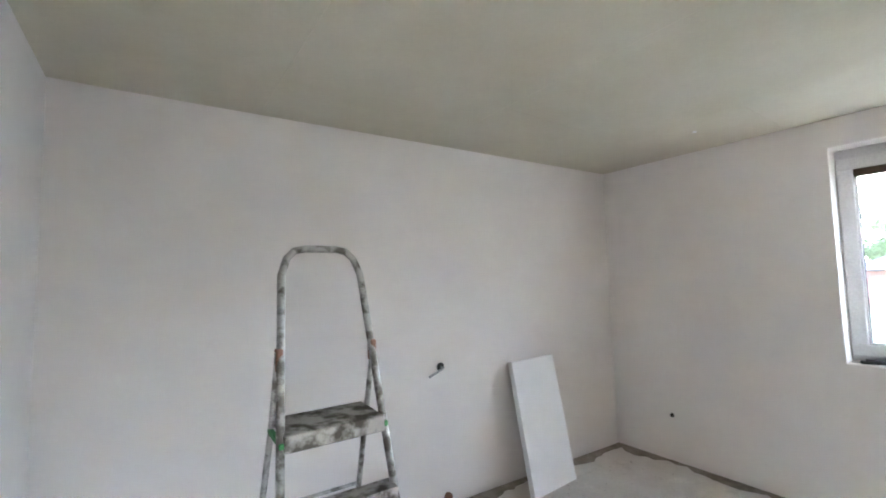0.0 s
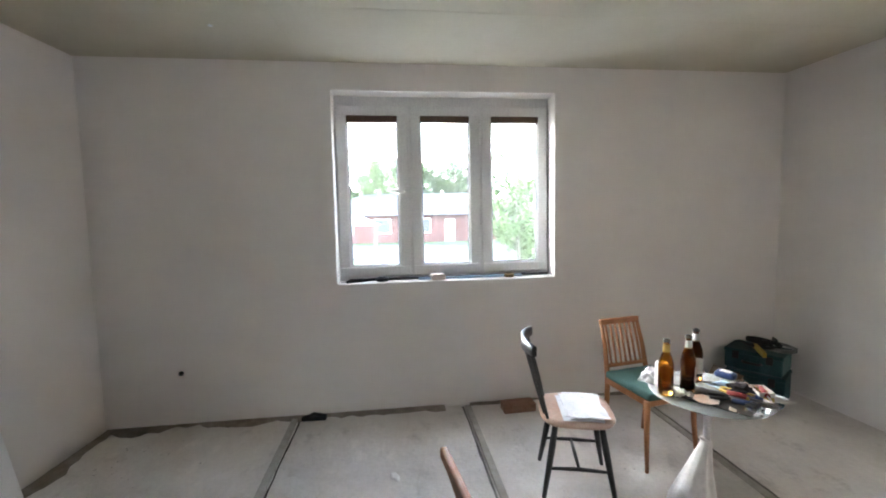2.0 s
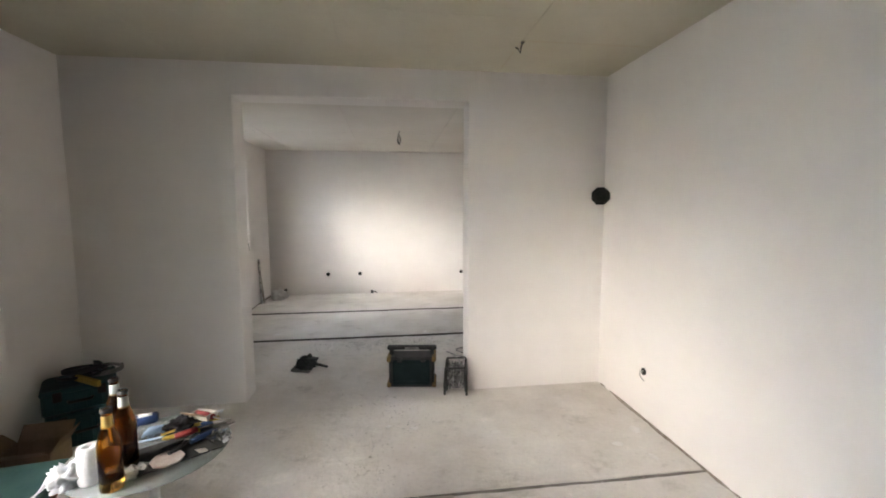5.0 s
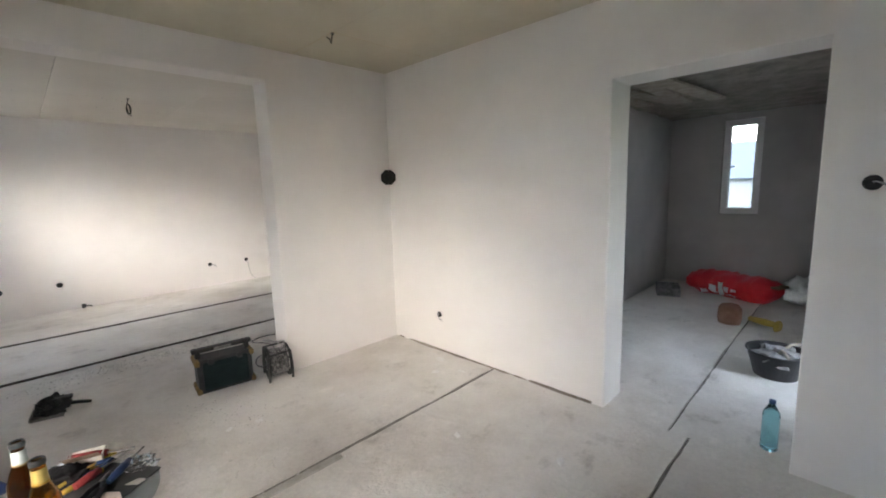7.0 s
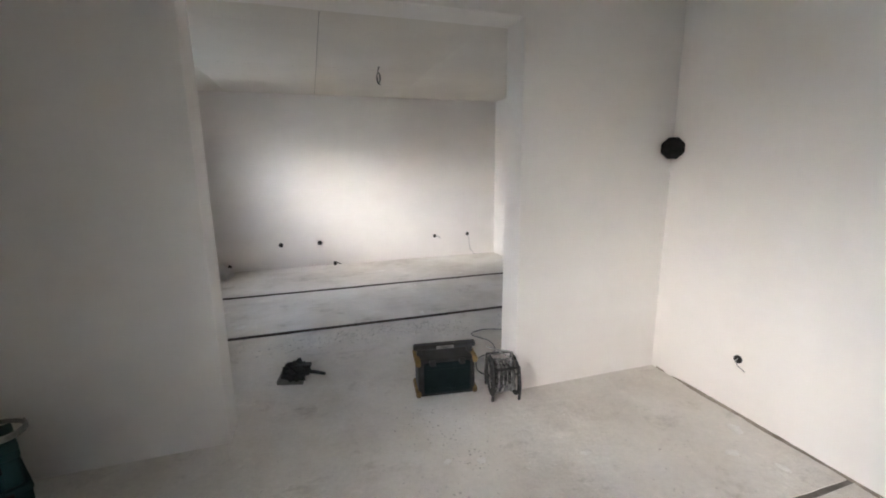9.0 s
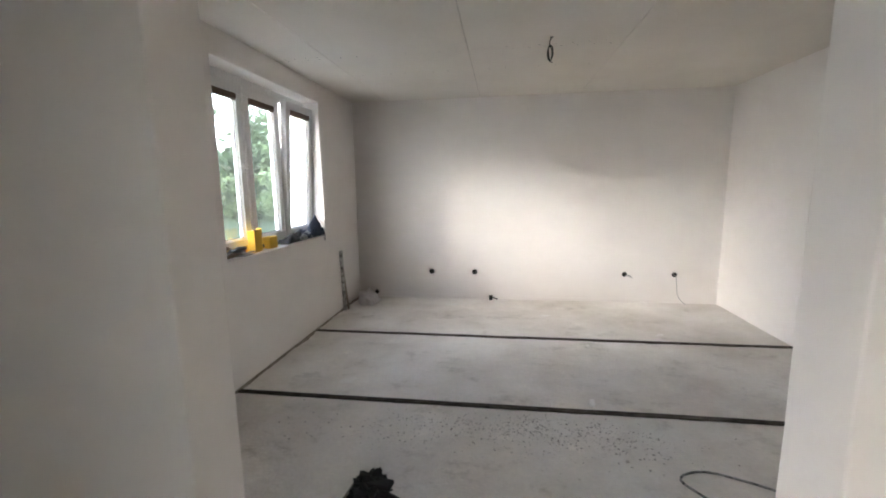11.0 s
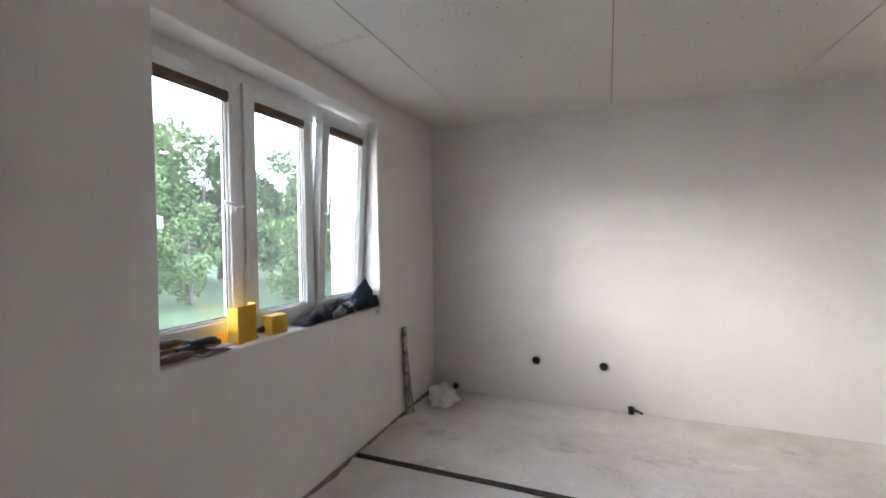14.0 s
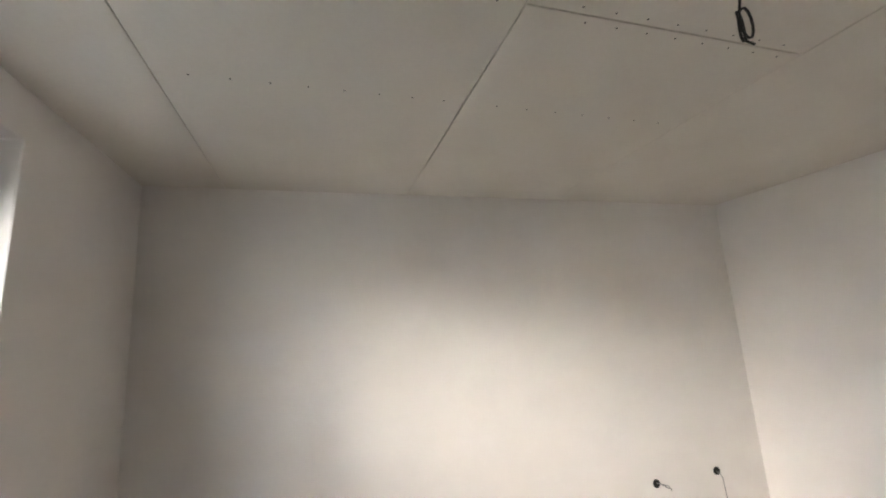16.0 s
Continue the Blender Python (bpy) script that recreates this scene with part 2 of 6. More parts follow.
def wall(name, axis, at, thick, u0, u1, z0, z1, holes=(), label="", mat=None, step=0.11, wobble=0.006, skew=0.0):
    """An upright wall with real openings. axis: the one it stands across; at: its room face; thick: signed way to its other face.
    skew: how far the face moves per metre of u."""
    us = cuts(u0, u1, [h[i] for h in holes for i in (0, 1)], step)
    zs = cuts(z0, z1, [h[i] for h in holes for i in (2, 3)], step)
    solid = lambda i, k: 0 <= i < len(us) - 1 and 0 <= k < len(zs) - 1 and not any(
        h[0] - 1e-6 < (us[i] + us[i + 1]) / 2 < h[1] + 1e-6 and h[2] - 1e-6 < (zs[k] + zs[k + 1]) / 2 < h[3] + 1e-6 for h in holes)
    bm, seen = bmesh.new(), {}

    def vert(i, k, side):
        key = (i, k, side)
        if key not in seen:
            d = at + skew * (us[i] - u0) + (thick if side else 0)
            p = Vector((d, us[i], zs[k])) if axis == "x" else Vector((us[i], d, zs[k]))
            w = uneven(p, wobble)
            inner = 0 < i < len(us) - 1
            p[0 if axis == "x" else 1] += w
            if inner and z0 + 0.01 < zs[k] < z1 - 0.01:
                p[1 if axis == "x" else 0] += uneven(p + Vector((7, 3, 1)), wobble)
                p.z += uneven(p + Vector((1, 9, 4)), wobble)
            seen[key] = bm.verts.new(p)
        return seen[key]

    for i in range(len(us) - 1):
        for k in range(len(zs) - 1):
            if not solid(i, k):
                continue
            for side in (0, 1):
                f = bm.faces.new([vert(i, k, side), vert(i + 1, k, side), vert(i + 1, k + 1, side), vert(i, k + 1, side)])
                f.smooth = True
            for di, dk, a, b in ((-1, 0, (i, k), (i, k + 1)), (1, 0, (i + 1, k), (i + 1, k + 1)), (0, -1, (i, k), (i + 1, k)), (0, 1, (i, k + 1), (i + 1, k + 1))):
                if not solid(i + di, k + dk):
                    bm.faces.new([vert(*a, 0), vert(*b, 0), vert(*b, 1), vert(*a, 1)])
    ob = mesh_object(name, bm, mat or PLASTER, label=label, category="wall", kind="structure")
    bv = ob.modifiers.new("soft_arris", "BEVEL")
    bv.width, bv.segments, bv.limit_method, bv.angle_limit = 0.008, 2, "ANGLE", radians(50)
    return ob


# ---------------------------------------------------------------- the two rooms
XE, XW, YN, H1 = 4.345, 0.19, 5.36, 2.64       # first room: window wall, inner wall, ladder wall, ceiling
XE2, XW2, YF, H2 = 4.165, -0.415, -4.335, 2.58  # second room: window wall, inner wall, far wall, ceiling
SKEW = -0.055
WT = 0.235
W1 = (1.993, 3.692, 1.014, 2.443)
W2 = (-3.294, -1.618, 0.977, 2.388)
OPEN = (1.374, 3.181, -0.12, 2.403)
DOOR = (2.231, 3.222, -0.12, 2.164)
XB, YB0, YB1 = -4.2, 1.32, 3.75                 # the dark side room
BW = (1.985, 2.437, 1.045, 2.34)

wall("wall_east", "x", XE, 0.40, -0.1, 5.6, -0.12, H1 + 0.1, [W1], "pale grey hand-plastered window wall, unpainted")
wall("wall_south", "y", 0.0, -WT, XW - 0.12, XE + 0.40, -0.12, H1 + 0.1, [OPEN], "pale plastered partition with a wide square opening")
wall("wall_west", "x", XW, -0.295, -0.1, 5.9, -0.12, H1 + 0.1, [DOOR], "pale plastered inner wall with an unlined doorway")
wall("wall_north", "y", YN - SKEW * (XE + 0.4 - (XW - 0.26)), 0.30, XW - 0.26, XE + 0.40, -0.12, H1 + 0.1, (), "pale plastered end wall, brighter low down", skew=SKEW)
wall("wall_east_second_room", "x", XE2, 0.42, YF - 0.1, -WT + 0.05, -0.12, H1 + 0.1, [W2], "pale plastered window wall of the second room")
wall("wall_far", "y", YF, -0.30, XW2 - 0.3, XE2 + 0.42, -0.12, H1 + 0.1, (), "pale plastered far wall with socket holes")
wall("wall_west_second_room", "x", XW2, -0.30, YF - 0.1, -WT + 0.05, -0.12, H1 + 0.1, (), "pale plastered inner wall of the second room")
wall("wall_second_room_return", "y", -0.004, -WT + 0.004, XW2 - 0.3, XW - 0.12, -0.12, H1 + 0.1, (), "plastered wall return beside the opening")
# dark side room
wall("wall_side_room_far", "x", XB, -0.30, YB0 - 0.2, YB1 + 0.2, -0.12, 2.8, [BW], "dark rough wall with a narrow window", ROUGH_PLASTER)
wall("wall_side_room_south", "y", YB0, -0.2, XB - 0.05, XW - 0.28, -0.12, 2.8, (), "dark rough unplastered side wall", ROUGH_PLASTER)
# north wall: unseen narrow opening, added and sized to light this room's floor
wall("wall_side_room_north", "y", YB1, 0.2, XB - 0.05, XW - 0.28, -0.12, 2.8, [(-1.15, -0.75, 0.0, 2.1)], "dark rough unplastered side wall with an added opening for daylight", ROUGH_PLASTER)


def sheet(name, x0, x1, y0, y1, z, thick, mat, label, category, step=0.14, wobble=0.004, kind="structure", parent=None, ragged=0.0):
    """A level slab with a slightly uneven face at z; thick: signed way to its other face; ragged: how far its long edges wander."""
    bm = bmesh.new()
    xs, ys = cuts(x0, x1, (), step), cuts(y0, y1, (), step)
    g = [[bm.verts.new((x, y, z + uneven((x, y, z), wobble))) for y in ys] for x in xs]
    for i in range(len(xs) - 1):
        for k in range(len(ys) - 1):
            bm.faces.new((g[i][k], g[i + 1][k], g[i + 1][k + 1], g[i][k + 1])).smooth = True
    rim = [g[i][0] for i in range(len(xs))] + [g[-1][k] for k in range(1, len(ys))] + [g[i][-1] for i in range(len(xs) - 2, -1, -1)] + [g[0][k] for k in range(len(ys) - 2, 0, -1)]
    for a, b in zip(rim, rim[1:] + rim[:1]):
        bm.edges.get((a, b)).smooth = False
    if ragged:
        for i in range(len(xs)):
            for k, side in ((0, 1), (-1, 5)):
                q = Vector((xs[i] * 2.3, ys[k], side))
                g[i][k].co.y += ragged * (noise.noise(q) + 0.8 * noise.noise(q * 4.1))
                g[i][k].co.z -= 0.5 * ragged * abs(noise.noise(q * 3.3))
    low = [bm.verts.new((v.co.x, v.co.y, z + thick)) for v in rim]
    for a in range(len(rim)):
        b = (a + 1) % len(rim)
        bm.faces.new((rim[a], rim[b], low[b], low[a]))
    bm.faces.new(low)
    return mesh_object(name, bm, mat, parent, label, category, kind=kind)


SEAM = mottled("dusty_seam", (0.10, 0.09, 0.08), (0.22, 0.20, 0.18), 9, 0.95, 60, 0.001)
# ceilings: boards with open joints
def board_ceiling(name, x0, x1, y0, y1, z, xseams, yseams, mat, label, gap=0.004, odd=None):
    """Plasterboards of one ceiling in one mesh, each with its own rounded edges; yseams: for each column of boards its cross joints."""
    bm = bmesh.new()
    edges = [x0, *xseams, x1]
    for i, (a, b) in enumerate(zip(edges, edges[1:])):
        rows = [y0, *yseams[i], y1]
        for c, d in zip(rows, rows[1:]):
            box(bm, a + (gap / 2 if a != x0 else 0), b - (gap / 2 if b != x1 else 0), c + (gap / 2 if c != y0 else 0), d - (gap / 2 if d != y1 else 0), z, z + 0.0125, 0.0012, seg=1, mat=2 if odd == (i, c) else 0)
    box(bm, x0, x1, y0, y1, z + 0.02, z + 0.12, mat=1)
    return mesh_object(name, bm, [mat, SEAM, BOARD_TAN], None, label, "ceiling", kind="structure")


board_ceiling("ceiling", XW, XE, 0.0, 5.60, H1, [1.135, 2.335, 3.535], [[0.63, 3.1], [0.95, 3.3], [2.2, 4.7], [1.4, 3.9]], BOARD_GREEN, "greenish-grey unpainted plasterboard ceiling", gap=0.0012, odd=(0, 0.0))
board_ceiling("ceiling_second_room", XW2, XE2, YF, -WT, H2, [1.305, 2.505, 3.70], [[-1.2], [-2.48], [-1.1], [-2.48]], BOARD_GREY, "grey unpainted plasterboard ceiling with open joints", gap=0.0045)
sheet("ceiling_side_room", XB - 0.3, XW - 0.26, YB0 - 0.2, YB1 + 0.2, 2.42, 0.2, CONCRETE_OLD, "dark uneven bare concrete ceiling", "ceiling", 0.09, 0.05)

# floors: screed bays with recessed joints between
floor = empty("floor", label="dusty raw concrete screed floor in bays", category="floor", kind="structure")
JOINTS1, JOINTS2 = [1.283, 2.756, 4.01], [-2.93, -1.60]
for a, b in zip(JOINTS1, [*JOINTS1[1:], 5.7]):
    sheet("screed_bay", XW, XE + 0.05, a + (0.014 if a < 2 else 0.009), b - 0.009, 0.0, -0.10, CONCRETE, "", "", 0.06, 0.008, "", floor, 0.008)
sheet("screed_bay", XW2 - 0.05, XE + 0.05, JOINTS2[1] + 0.022, JOINTS1[0] - 0.014, 0.0, -0.10, CONCRETE, "", "", 0.06, 0.008, "", floor, 0.008)
for a, b in zip([YF - 0.05, JOINTS2[0]], JOINTS2):
    sheet("screed_bay", XW2 - 0.05, XE2 + 0.05, a + 0.022, b - 0.022, 0.0, -0.10, CONCRETE, "", "", 0.06, 0.008, "", floor, 0.008)
sheet("screed_bay", XB, XW, YB0, 2.64 - 0.007, 0.0, -0.10, CONCRETE, "", "", 0.06, 0.008, "", floor, 0.008)
sheet("screed_bay", XB, XW, 2.64 + 0.007, YB1, 0.0, -0.10, CONCRETE, "", "", 0.06, 0.008, "", floor, 0.008)
bm = bmesh.new()
box(bm, XB - 0.3, XE + 0.4, YF - 0.3, 5.9, -0.22, -0.104)
part("sub_floor", bm, DARK_JOINT, floor, "dark grit at the bottom of the joints")
for y, x0, x1 in [(j, XW, XE) for j in JOINTS1] + [(j, XW2, XE2) for j in JOINTS2] + [(2.64, XB, XW)]:
    hw = 0.007 if x1 == XW else 0.014 if y == 1.283 else 0.009 if y > 0 else 0.023
    sheet("joint_fill", x0, x1, y - hw - 0.001, y + hw + 0.001, -0.012 if y > 2 else -0.006 if y > 0 else 0.006, -0.06, GREY_JOINT if x1 == XW or 0 < y < 3 else DARK_JOINT, "dark dirt packed in a floor joint", "", 0.05, 0.006, "", floor)


# ---------------------------------------------------------------- windows
def sash_parts(parent, w, h, handle_side, tilt=0.0, at=(0, 0, 0), blind=True):
    """One white sash: four mitred rails with a raised bead, gasket, pane, top blind rail and lever handle. Local: y across, z up, room side -x."""
    f, d = 0.076, 0.062
    base = pose(*at, 0, -tilt, 0)
    bm = bmesh.new()
    for a in ((0, w, 0, f), (0, w, h - f, h), (0, f, f, h - f), (w - f, w, f, h - f)):
        box(bm, 0, d, a[0], a[1], a[2], a[3], 0.006)
    for a in ((f, w - f, f, f + 0.012), (f, w - f, h - f - 0.012, h - f), (f, f + 0.012, f, h - f), (w - f - 0.012, w - f, f, h - f)):
        box(bm, 0.012, d - 0.01, a[0], a[1], a[2], a[3], 0.003, seg=1)
    sash = part("sash", bm, UPVC, parent, "white plastic window sash")
    sash.matrix_local = base
    bm = bmesh.new()
    box(bm, 0.030, 0.036, f + 0.008, w - f - 0.008, f + 0.008, h - f - 0.008)
    pane = part("pane", bm, GLASS, sash, "dusty window pane, tinted to dim the view out")
    pane.visible_shadow = False
    bm = bmesh.new()
    for a in ((f + 0.012, w - f - 0.012, f + 0.012, f + 0.017), (f + 0.012, f + 0.017, f + 0.017, h - f - 0.012), (w - f - 0.017, w - f - 0.012, f + 0.017, h - f - 0.012)):
        box(bm, 0.022, 0.030, a[0], a[1], a[2], a[3])
    part("gasket", bm, GASKET, sash)
    if blind:
        bm = bmesh.new()
        box(bm, -0.012, 0.020, f + 0.004, w - f - 0.004, h - f - 0.046, h - f - 0.002, 0.006)
        tube(bm, [(0.004, f + 0.006, h - f - 0.048), (0.004, w - f - 0.006, h - f - 0.048)], 0.009, 8)
        part("blind_rail", bm, BLIND, sash, "brown rolled-up blind along the sash top")
    if not handle_side:
        return sash
    bm = bmesh.new()
    y = f / 2 if handle_side < 0 else w - f / 2
    box(bm, -0.008, 0.001, y - 0.013, y + 0.013, h * 0.5 - 0.035, h * 0.5 + 0.035, 0.003)
    ends = [(y, h * 0.5 + 0.02), (y, h * 0.5 + 0.12)] if tilt else [(y - handle_side * 0.02, h * 0.5), (y - handle_side * 0.12, h * 0.5 + 0.012)]
    tube(bm, [(-0.004, y, h * 0.5), (-0.04, y, h * 0.5), (-0.045, *ends[0]), (-0.045, *ends[1])], [0.009, 0.009, 0.010, 0.008], 8)
    part("window_handle", bm, UPVC, sash, "white lever handle")
    return sash


def three_part_window(name, x, y0, y1, z0, z1, label, sashes):
    """An outer frame with two mullions in the wall's opening, and three sashes."""
    win = empty(name, pose(x, 0, 0), label, "window", kind="structure")
    bm = bmesh.new()
    d = 0.075
    for a in ((y0 - 0.02, y1 + 0.02, z0 - 0.02, z0 + 0.055), (y0 - 0.02, y1 + 0.02, z1 - 0.09, z1 + 0.02), (y0 - 0.02, y0 + 0.05, z0 + 0.055, z1 - 0.09), (y1 - 0.05, y1 + 0.02, z0 + 0.055, z1 - 0.09)):
        box(bm, 0.02, 0.02 + d, a[0], a[1], a[2], a[3], 0.005)
    part("window_frame", bm, UPVC, win, "white plastic window frame")
    bm = bmesh.new()
    box(bm, 0.088, 0.36, y0 - 0.03, y1 + 0.03, z0 - 0.012, z0 + 0.006, 0.003)
    box(bm, 0.345, 0.36, y0 - 0.03, y1 + 0.03, z0 - 0.05, z0 - 0.008, 0.003)
    part("outer_sill", bm, UPVC, win, "white metal outer sill")
    ww = (y1 - y0) / 3
    for k in (1, 2):
        bm = bmesh.new()
        y = y0 + ww * k
        box(bm, 0.02, 0.02 + d, y - 0.04, y + 0.04, z0 + 0.055, z1 - 0.09, 0.005)
        part("mullion", bm, UPVC, win)
    for k, (side, tilt) in enumerate(sashes):
        sash_parts(win, ww - 0.02, z1 - z0 - 0.105, side, tilt, (0, y0 + ww * k + 0.01, z0 + 0.035))
    return win


three_part_window("window_1", XE + 0.135, *W1, "white three-part plastic window over the garden, closed", [(0, 0), (0, 0), (-1, 0)])
three_part_window("window_2", XE2 + 0.15, *W2, "white three-part plastic window with one sash tilted open", [(1, 3.5), (0, 0), (-1, 0)])
win = empty("window_3", pose(XB - 0.05, 0, 0, 0, 0, 180), "narrow white plastic window in the dark side room", "window", kind="structure")
sash_parts(win, BW[1] - BW[0], BW[3] - BW[2], 1, 0, (0, -BW[1], BW[2]), blind=False)

# ---------------------------------------------------------------- outside
# projecting wing of the same house, seen past the second window
wall("wall_wing", "y", -3.95, -2.4, 4.60, 5.10, -1.1, 3.4, (), "cream rendered outer wall of the projecting wing", PLASTER_OUT, 0.3, 0.004)

GRASS = mottled("meadow_grass", (0.050, 0.078, 0.026), (0.072, 0.105, 0.040), 0.6, 0.9, 14, 0.02)
PAVING = mottled("pale_concrete_paving", (0.075, 0.072, 0.068), (0.11, 0.105, 0.10), 1.2, 0.9, 25, 0.003)
BARK = mottled("tree_bark", (0.10, 0.08, 0.06), (0.17, 0.14, 0.11), 5, 0.95, 40, 0.02, stretch=(1, 1, 0.3))
ROOF_TILE = mottled("grey_roof_tiles", (0.07, 0.068, 0.068), (0.11, 0.105, 0.105), 2, 0.9, 20, 0.01, spec=0.08)
HOUSE_BRICK = mottled("red_brown_brick", (0.10, 0.048, 0.038), (0.15, 0.075, 0.06), 3, 0.9, 30, 0.006)
GALV = mottled("galvanised_steel", (0.10, 0.10, 0.105), (0.15, 0.15, 0.155), 6, 0.7, 60, 0.0)
GREY_RENDER = mottled("grey_blue_render", (0.10, 0.11, 0.125), (0.13, 0.14, 0.155), 2, 0.9, 30, 0.004)
BLUE_ROOF = mottled("blue_grey_roof", (0.05, 0.06, 0.075), (0.07, 0.08, 0.095), 2, 0.85, 20, 0.01)
CLAY = mottled("orange_boards", (0.20, 0.06, 0.03), (0.25, 0.085, 0.045), 4, 0.8, 30, 0.004)
WHITE_SHEET = mottled("white_painted_sheet", (0.36, 0.36, 0.36), (0.42, 0.42, 0.41), 3, 0.6, 40, 0.0)


def leaf_material(name, a, b):
    m, nd, lk, bs = material(name, a, 0.6, 0.0, 0.3)
    geo = nd.new("ShaderNodeNewGeometry")
    r = ramp_node(nd, lk, geo.outputs["Random Per Island"], [(0.0, a), (1.0, b)])
    lk.new(r.outputs["Color"], bs.inputs["Base Color"])
    bs.inputs["Transmission Weight"].default_value = 0.0
    return m


LEAVES = [leaf_material("leaves_fresh", (0.080, 0.112, 0.034), (0.120, 0.155, 0.058)), leaf_material("leaves_dark", (0.064, 0.092, 0.032), (0.098, 0.130, 0.052))]

bm = bmesh.new()
bmesh.ops.create_grid(bm, x_segments=60, y_segments=60, size=500)
for v in bm.verts:
    v.co.z = -1.0 + (0.12 * noise.noise(v.co * 0.05))
mesh_object("ground", bm, GRASS, None, "green mown grass around the house", "ground", kind="structure")


def paved(name, pts, label):
    bm = bmesh.new()
    top = [bm.verts.new((x, y, -0.86)) for x, y in pts]
    low = [bm.verts.new((x, y, -1.2)) for x, y in pts]
    bm.faces.new(top)
    for k in range(len(pts)):
        q = (k + 1) % len(pts)
        bm.faces.new((top[k], top[q], low[q], low[k]))
    return mesh_object(name, bm, PAVING, None, label, "pavement", kind="structure")


paved("pavement", [(4.6, -16), (9.4, -16), (9.4, -4), (9.4, 9), (4.6, 9)], "pale concrete yard slab beside the house")
paved("road", [(17, -1), (23, -3), (33, 0), (33, 7), (17, 4)], "pale concrete driveway towards the neighbour")


def tree(name, seed, height, spread, mat, label, leaves=2600, low=0.22, leaf=0.22, trunk_r=0.14):
    """A tapered trunk with forking limbs and a crown of many small leaf blades set in clumps, with gaps between."""
    rng = random.Random(seed)
    t = empty(name, None, label, "tree")
    bm = bmesh.new()
    top = Vector((rng.uniform(-.3, .3), rng.uniform(-.3, .3), height * 0.8))
    tube(bm, [(0, 0, -0.15), (top.x * .2, top.y * .2, height * .25), (top.x * .6, top.y * .6, height * .55), tuple(top)], [trunk_r * 1.25, trunk_r, trunk_r * .65, trunk_r * .2], 8)
    clumps = []
    for k in range(13):
        z = height * rng.uniform(low, 0.78)
        a = rng.uniform(0, 6.28)
        reach = spread * rng.uniform(0.5, 1.0) * (1.0 - 0.5 * max(0, z / height - 0.45))
        end = Vector((math.cos(a) * reach, math.sin(a) * reach, z + rng.uniform(0.1, 0.22) * height))
        tube(bm, [(0, 0, z * 0.8), tuple(end * 0.55 + Vector((0, 0, z * 0.3))), tuple(end)], [trunk_r * .4, trunk_r * .22, trunk_r * .06], 5)
        clumps += [(end, rng.uniform(0.20, 0.36) * spread), (end * 0.6 + Vector((0, 0, z * 0.35)), rng.uniform(0.2, 0.32) * spread)]
    clumps.append((top + Vector((0, 0, height * .1)), 0.3 * spread))
    part("trunk", bm, BARK, t)
    verts, faces = [], []
    for k in range(leaves):
        c, r = rng.choice(clumps)
        d = Vector((rng.gauss(0, 1), rng.gauss(0, 1), rng.gauss(0, .8))).normalized() * r * rng.uniform(0.45, 1.1)
        p = c + d
        u = Vector((rng.gauss(0, 1), rng.gauss(0, 1), rng.gauss(0, 1))).normalized()
        w = u.orthogonal().normalized()
        s = leaf * rng.uniform(0.6, 1.3)
        n = len(verts)
        verts += [tuple(p - u * s), tuple(p + w * s * .45), tuple(p + u * s), tuple(p - w * s * .45)]
        faces.append((n, n + 1, n + 2, n + 3))
    me = bpy.data.meshes.new("crown")
    me.from_pydata(verts, [], faces)
    me.materials.append(mat)
    crown = new("crown", me)
    crown.parent = t
    return t


birch = tree("tree", 3, 8.6, 2.6, LEAVES[0], "fresh green leafy garden tree", 9000, 0.12, 0.15)
oak = tree("tree", 8, 7.8, 3.0, LEAVES[1], "darker green leafy garden tree", 9500, 0.10, 0.16)
bush = tree("bush", 5, 4.4, 1.9, LEAVES[0], "large pale green bush by the lawn", 4200, 0.05, 0.12, 0.07)
tagged(bush, category="bush")
birch.matrix_world = pose(23.5, -14.5, -1.0)
oak.matrix_world = pose(20.0, -19.5, -1.0)
bush.matrix_world = pose(21.0, -2.9, -1.0)
for src, x, y, rz, s in [(birch, 25.5, -8.5, 70, .80), (birch, 14.5, -23.5, 150, .95), (oak, 27.5, -21.5, 40, 1.1), (oak, 19.0, -28.5, 200, 1.15), (birch, 30.5, -13.5, 260, 1.0),
                         (oak, 11.5, -20.5, 300, 0.75), (bush, 18.0, -12.2, 30, .8), (bush, 15.4, -15.5, 130, .85), (bush, 12.6, -17.5, 220, .8), (bush, 20.5, -9.6, 280, .75), (bush, 22.5, -6.6, 90, .7),
                         (birch, 46, 5.0, 10, 1.0), (oak, 58, -5.0, 120, 1.35), (oak, 56, 9.5, 190, 1.1), (birch, 60, 1.5, 220, 1.3), (oak, 44, -14.0, 20, 1.1), (birch, 38, 15, 45, .9), (oak, 50, 22, 75, 1.2),
                         (bush, 24.0, -5.4, 160, 1.05), (birch, 30, -12, 33, .9), (oak, 26, -19, 60, 1.2), (birch, 34, 26, 110, 1.1), (oak, 22, 30, 15, 1.2)]:
    c = copy_thing(src, pose(x, y, -1.0, 0, 0, rz))
    c.scale = (s, s, s)


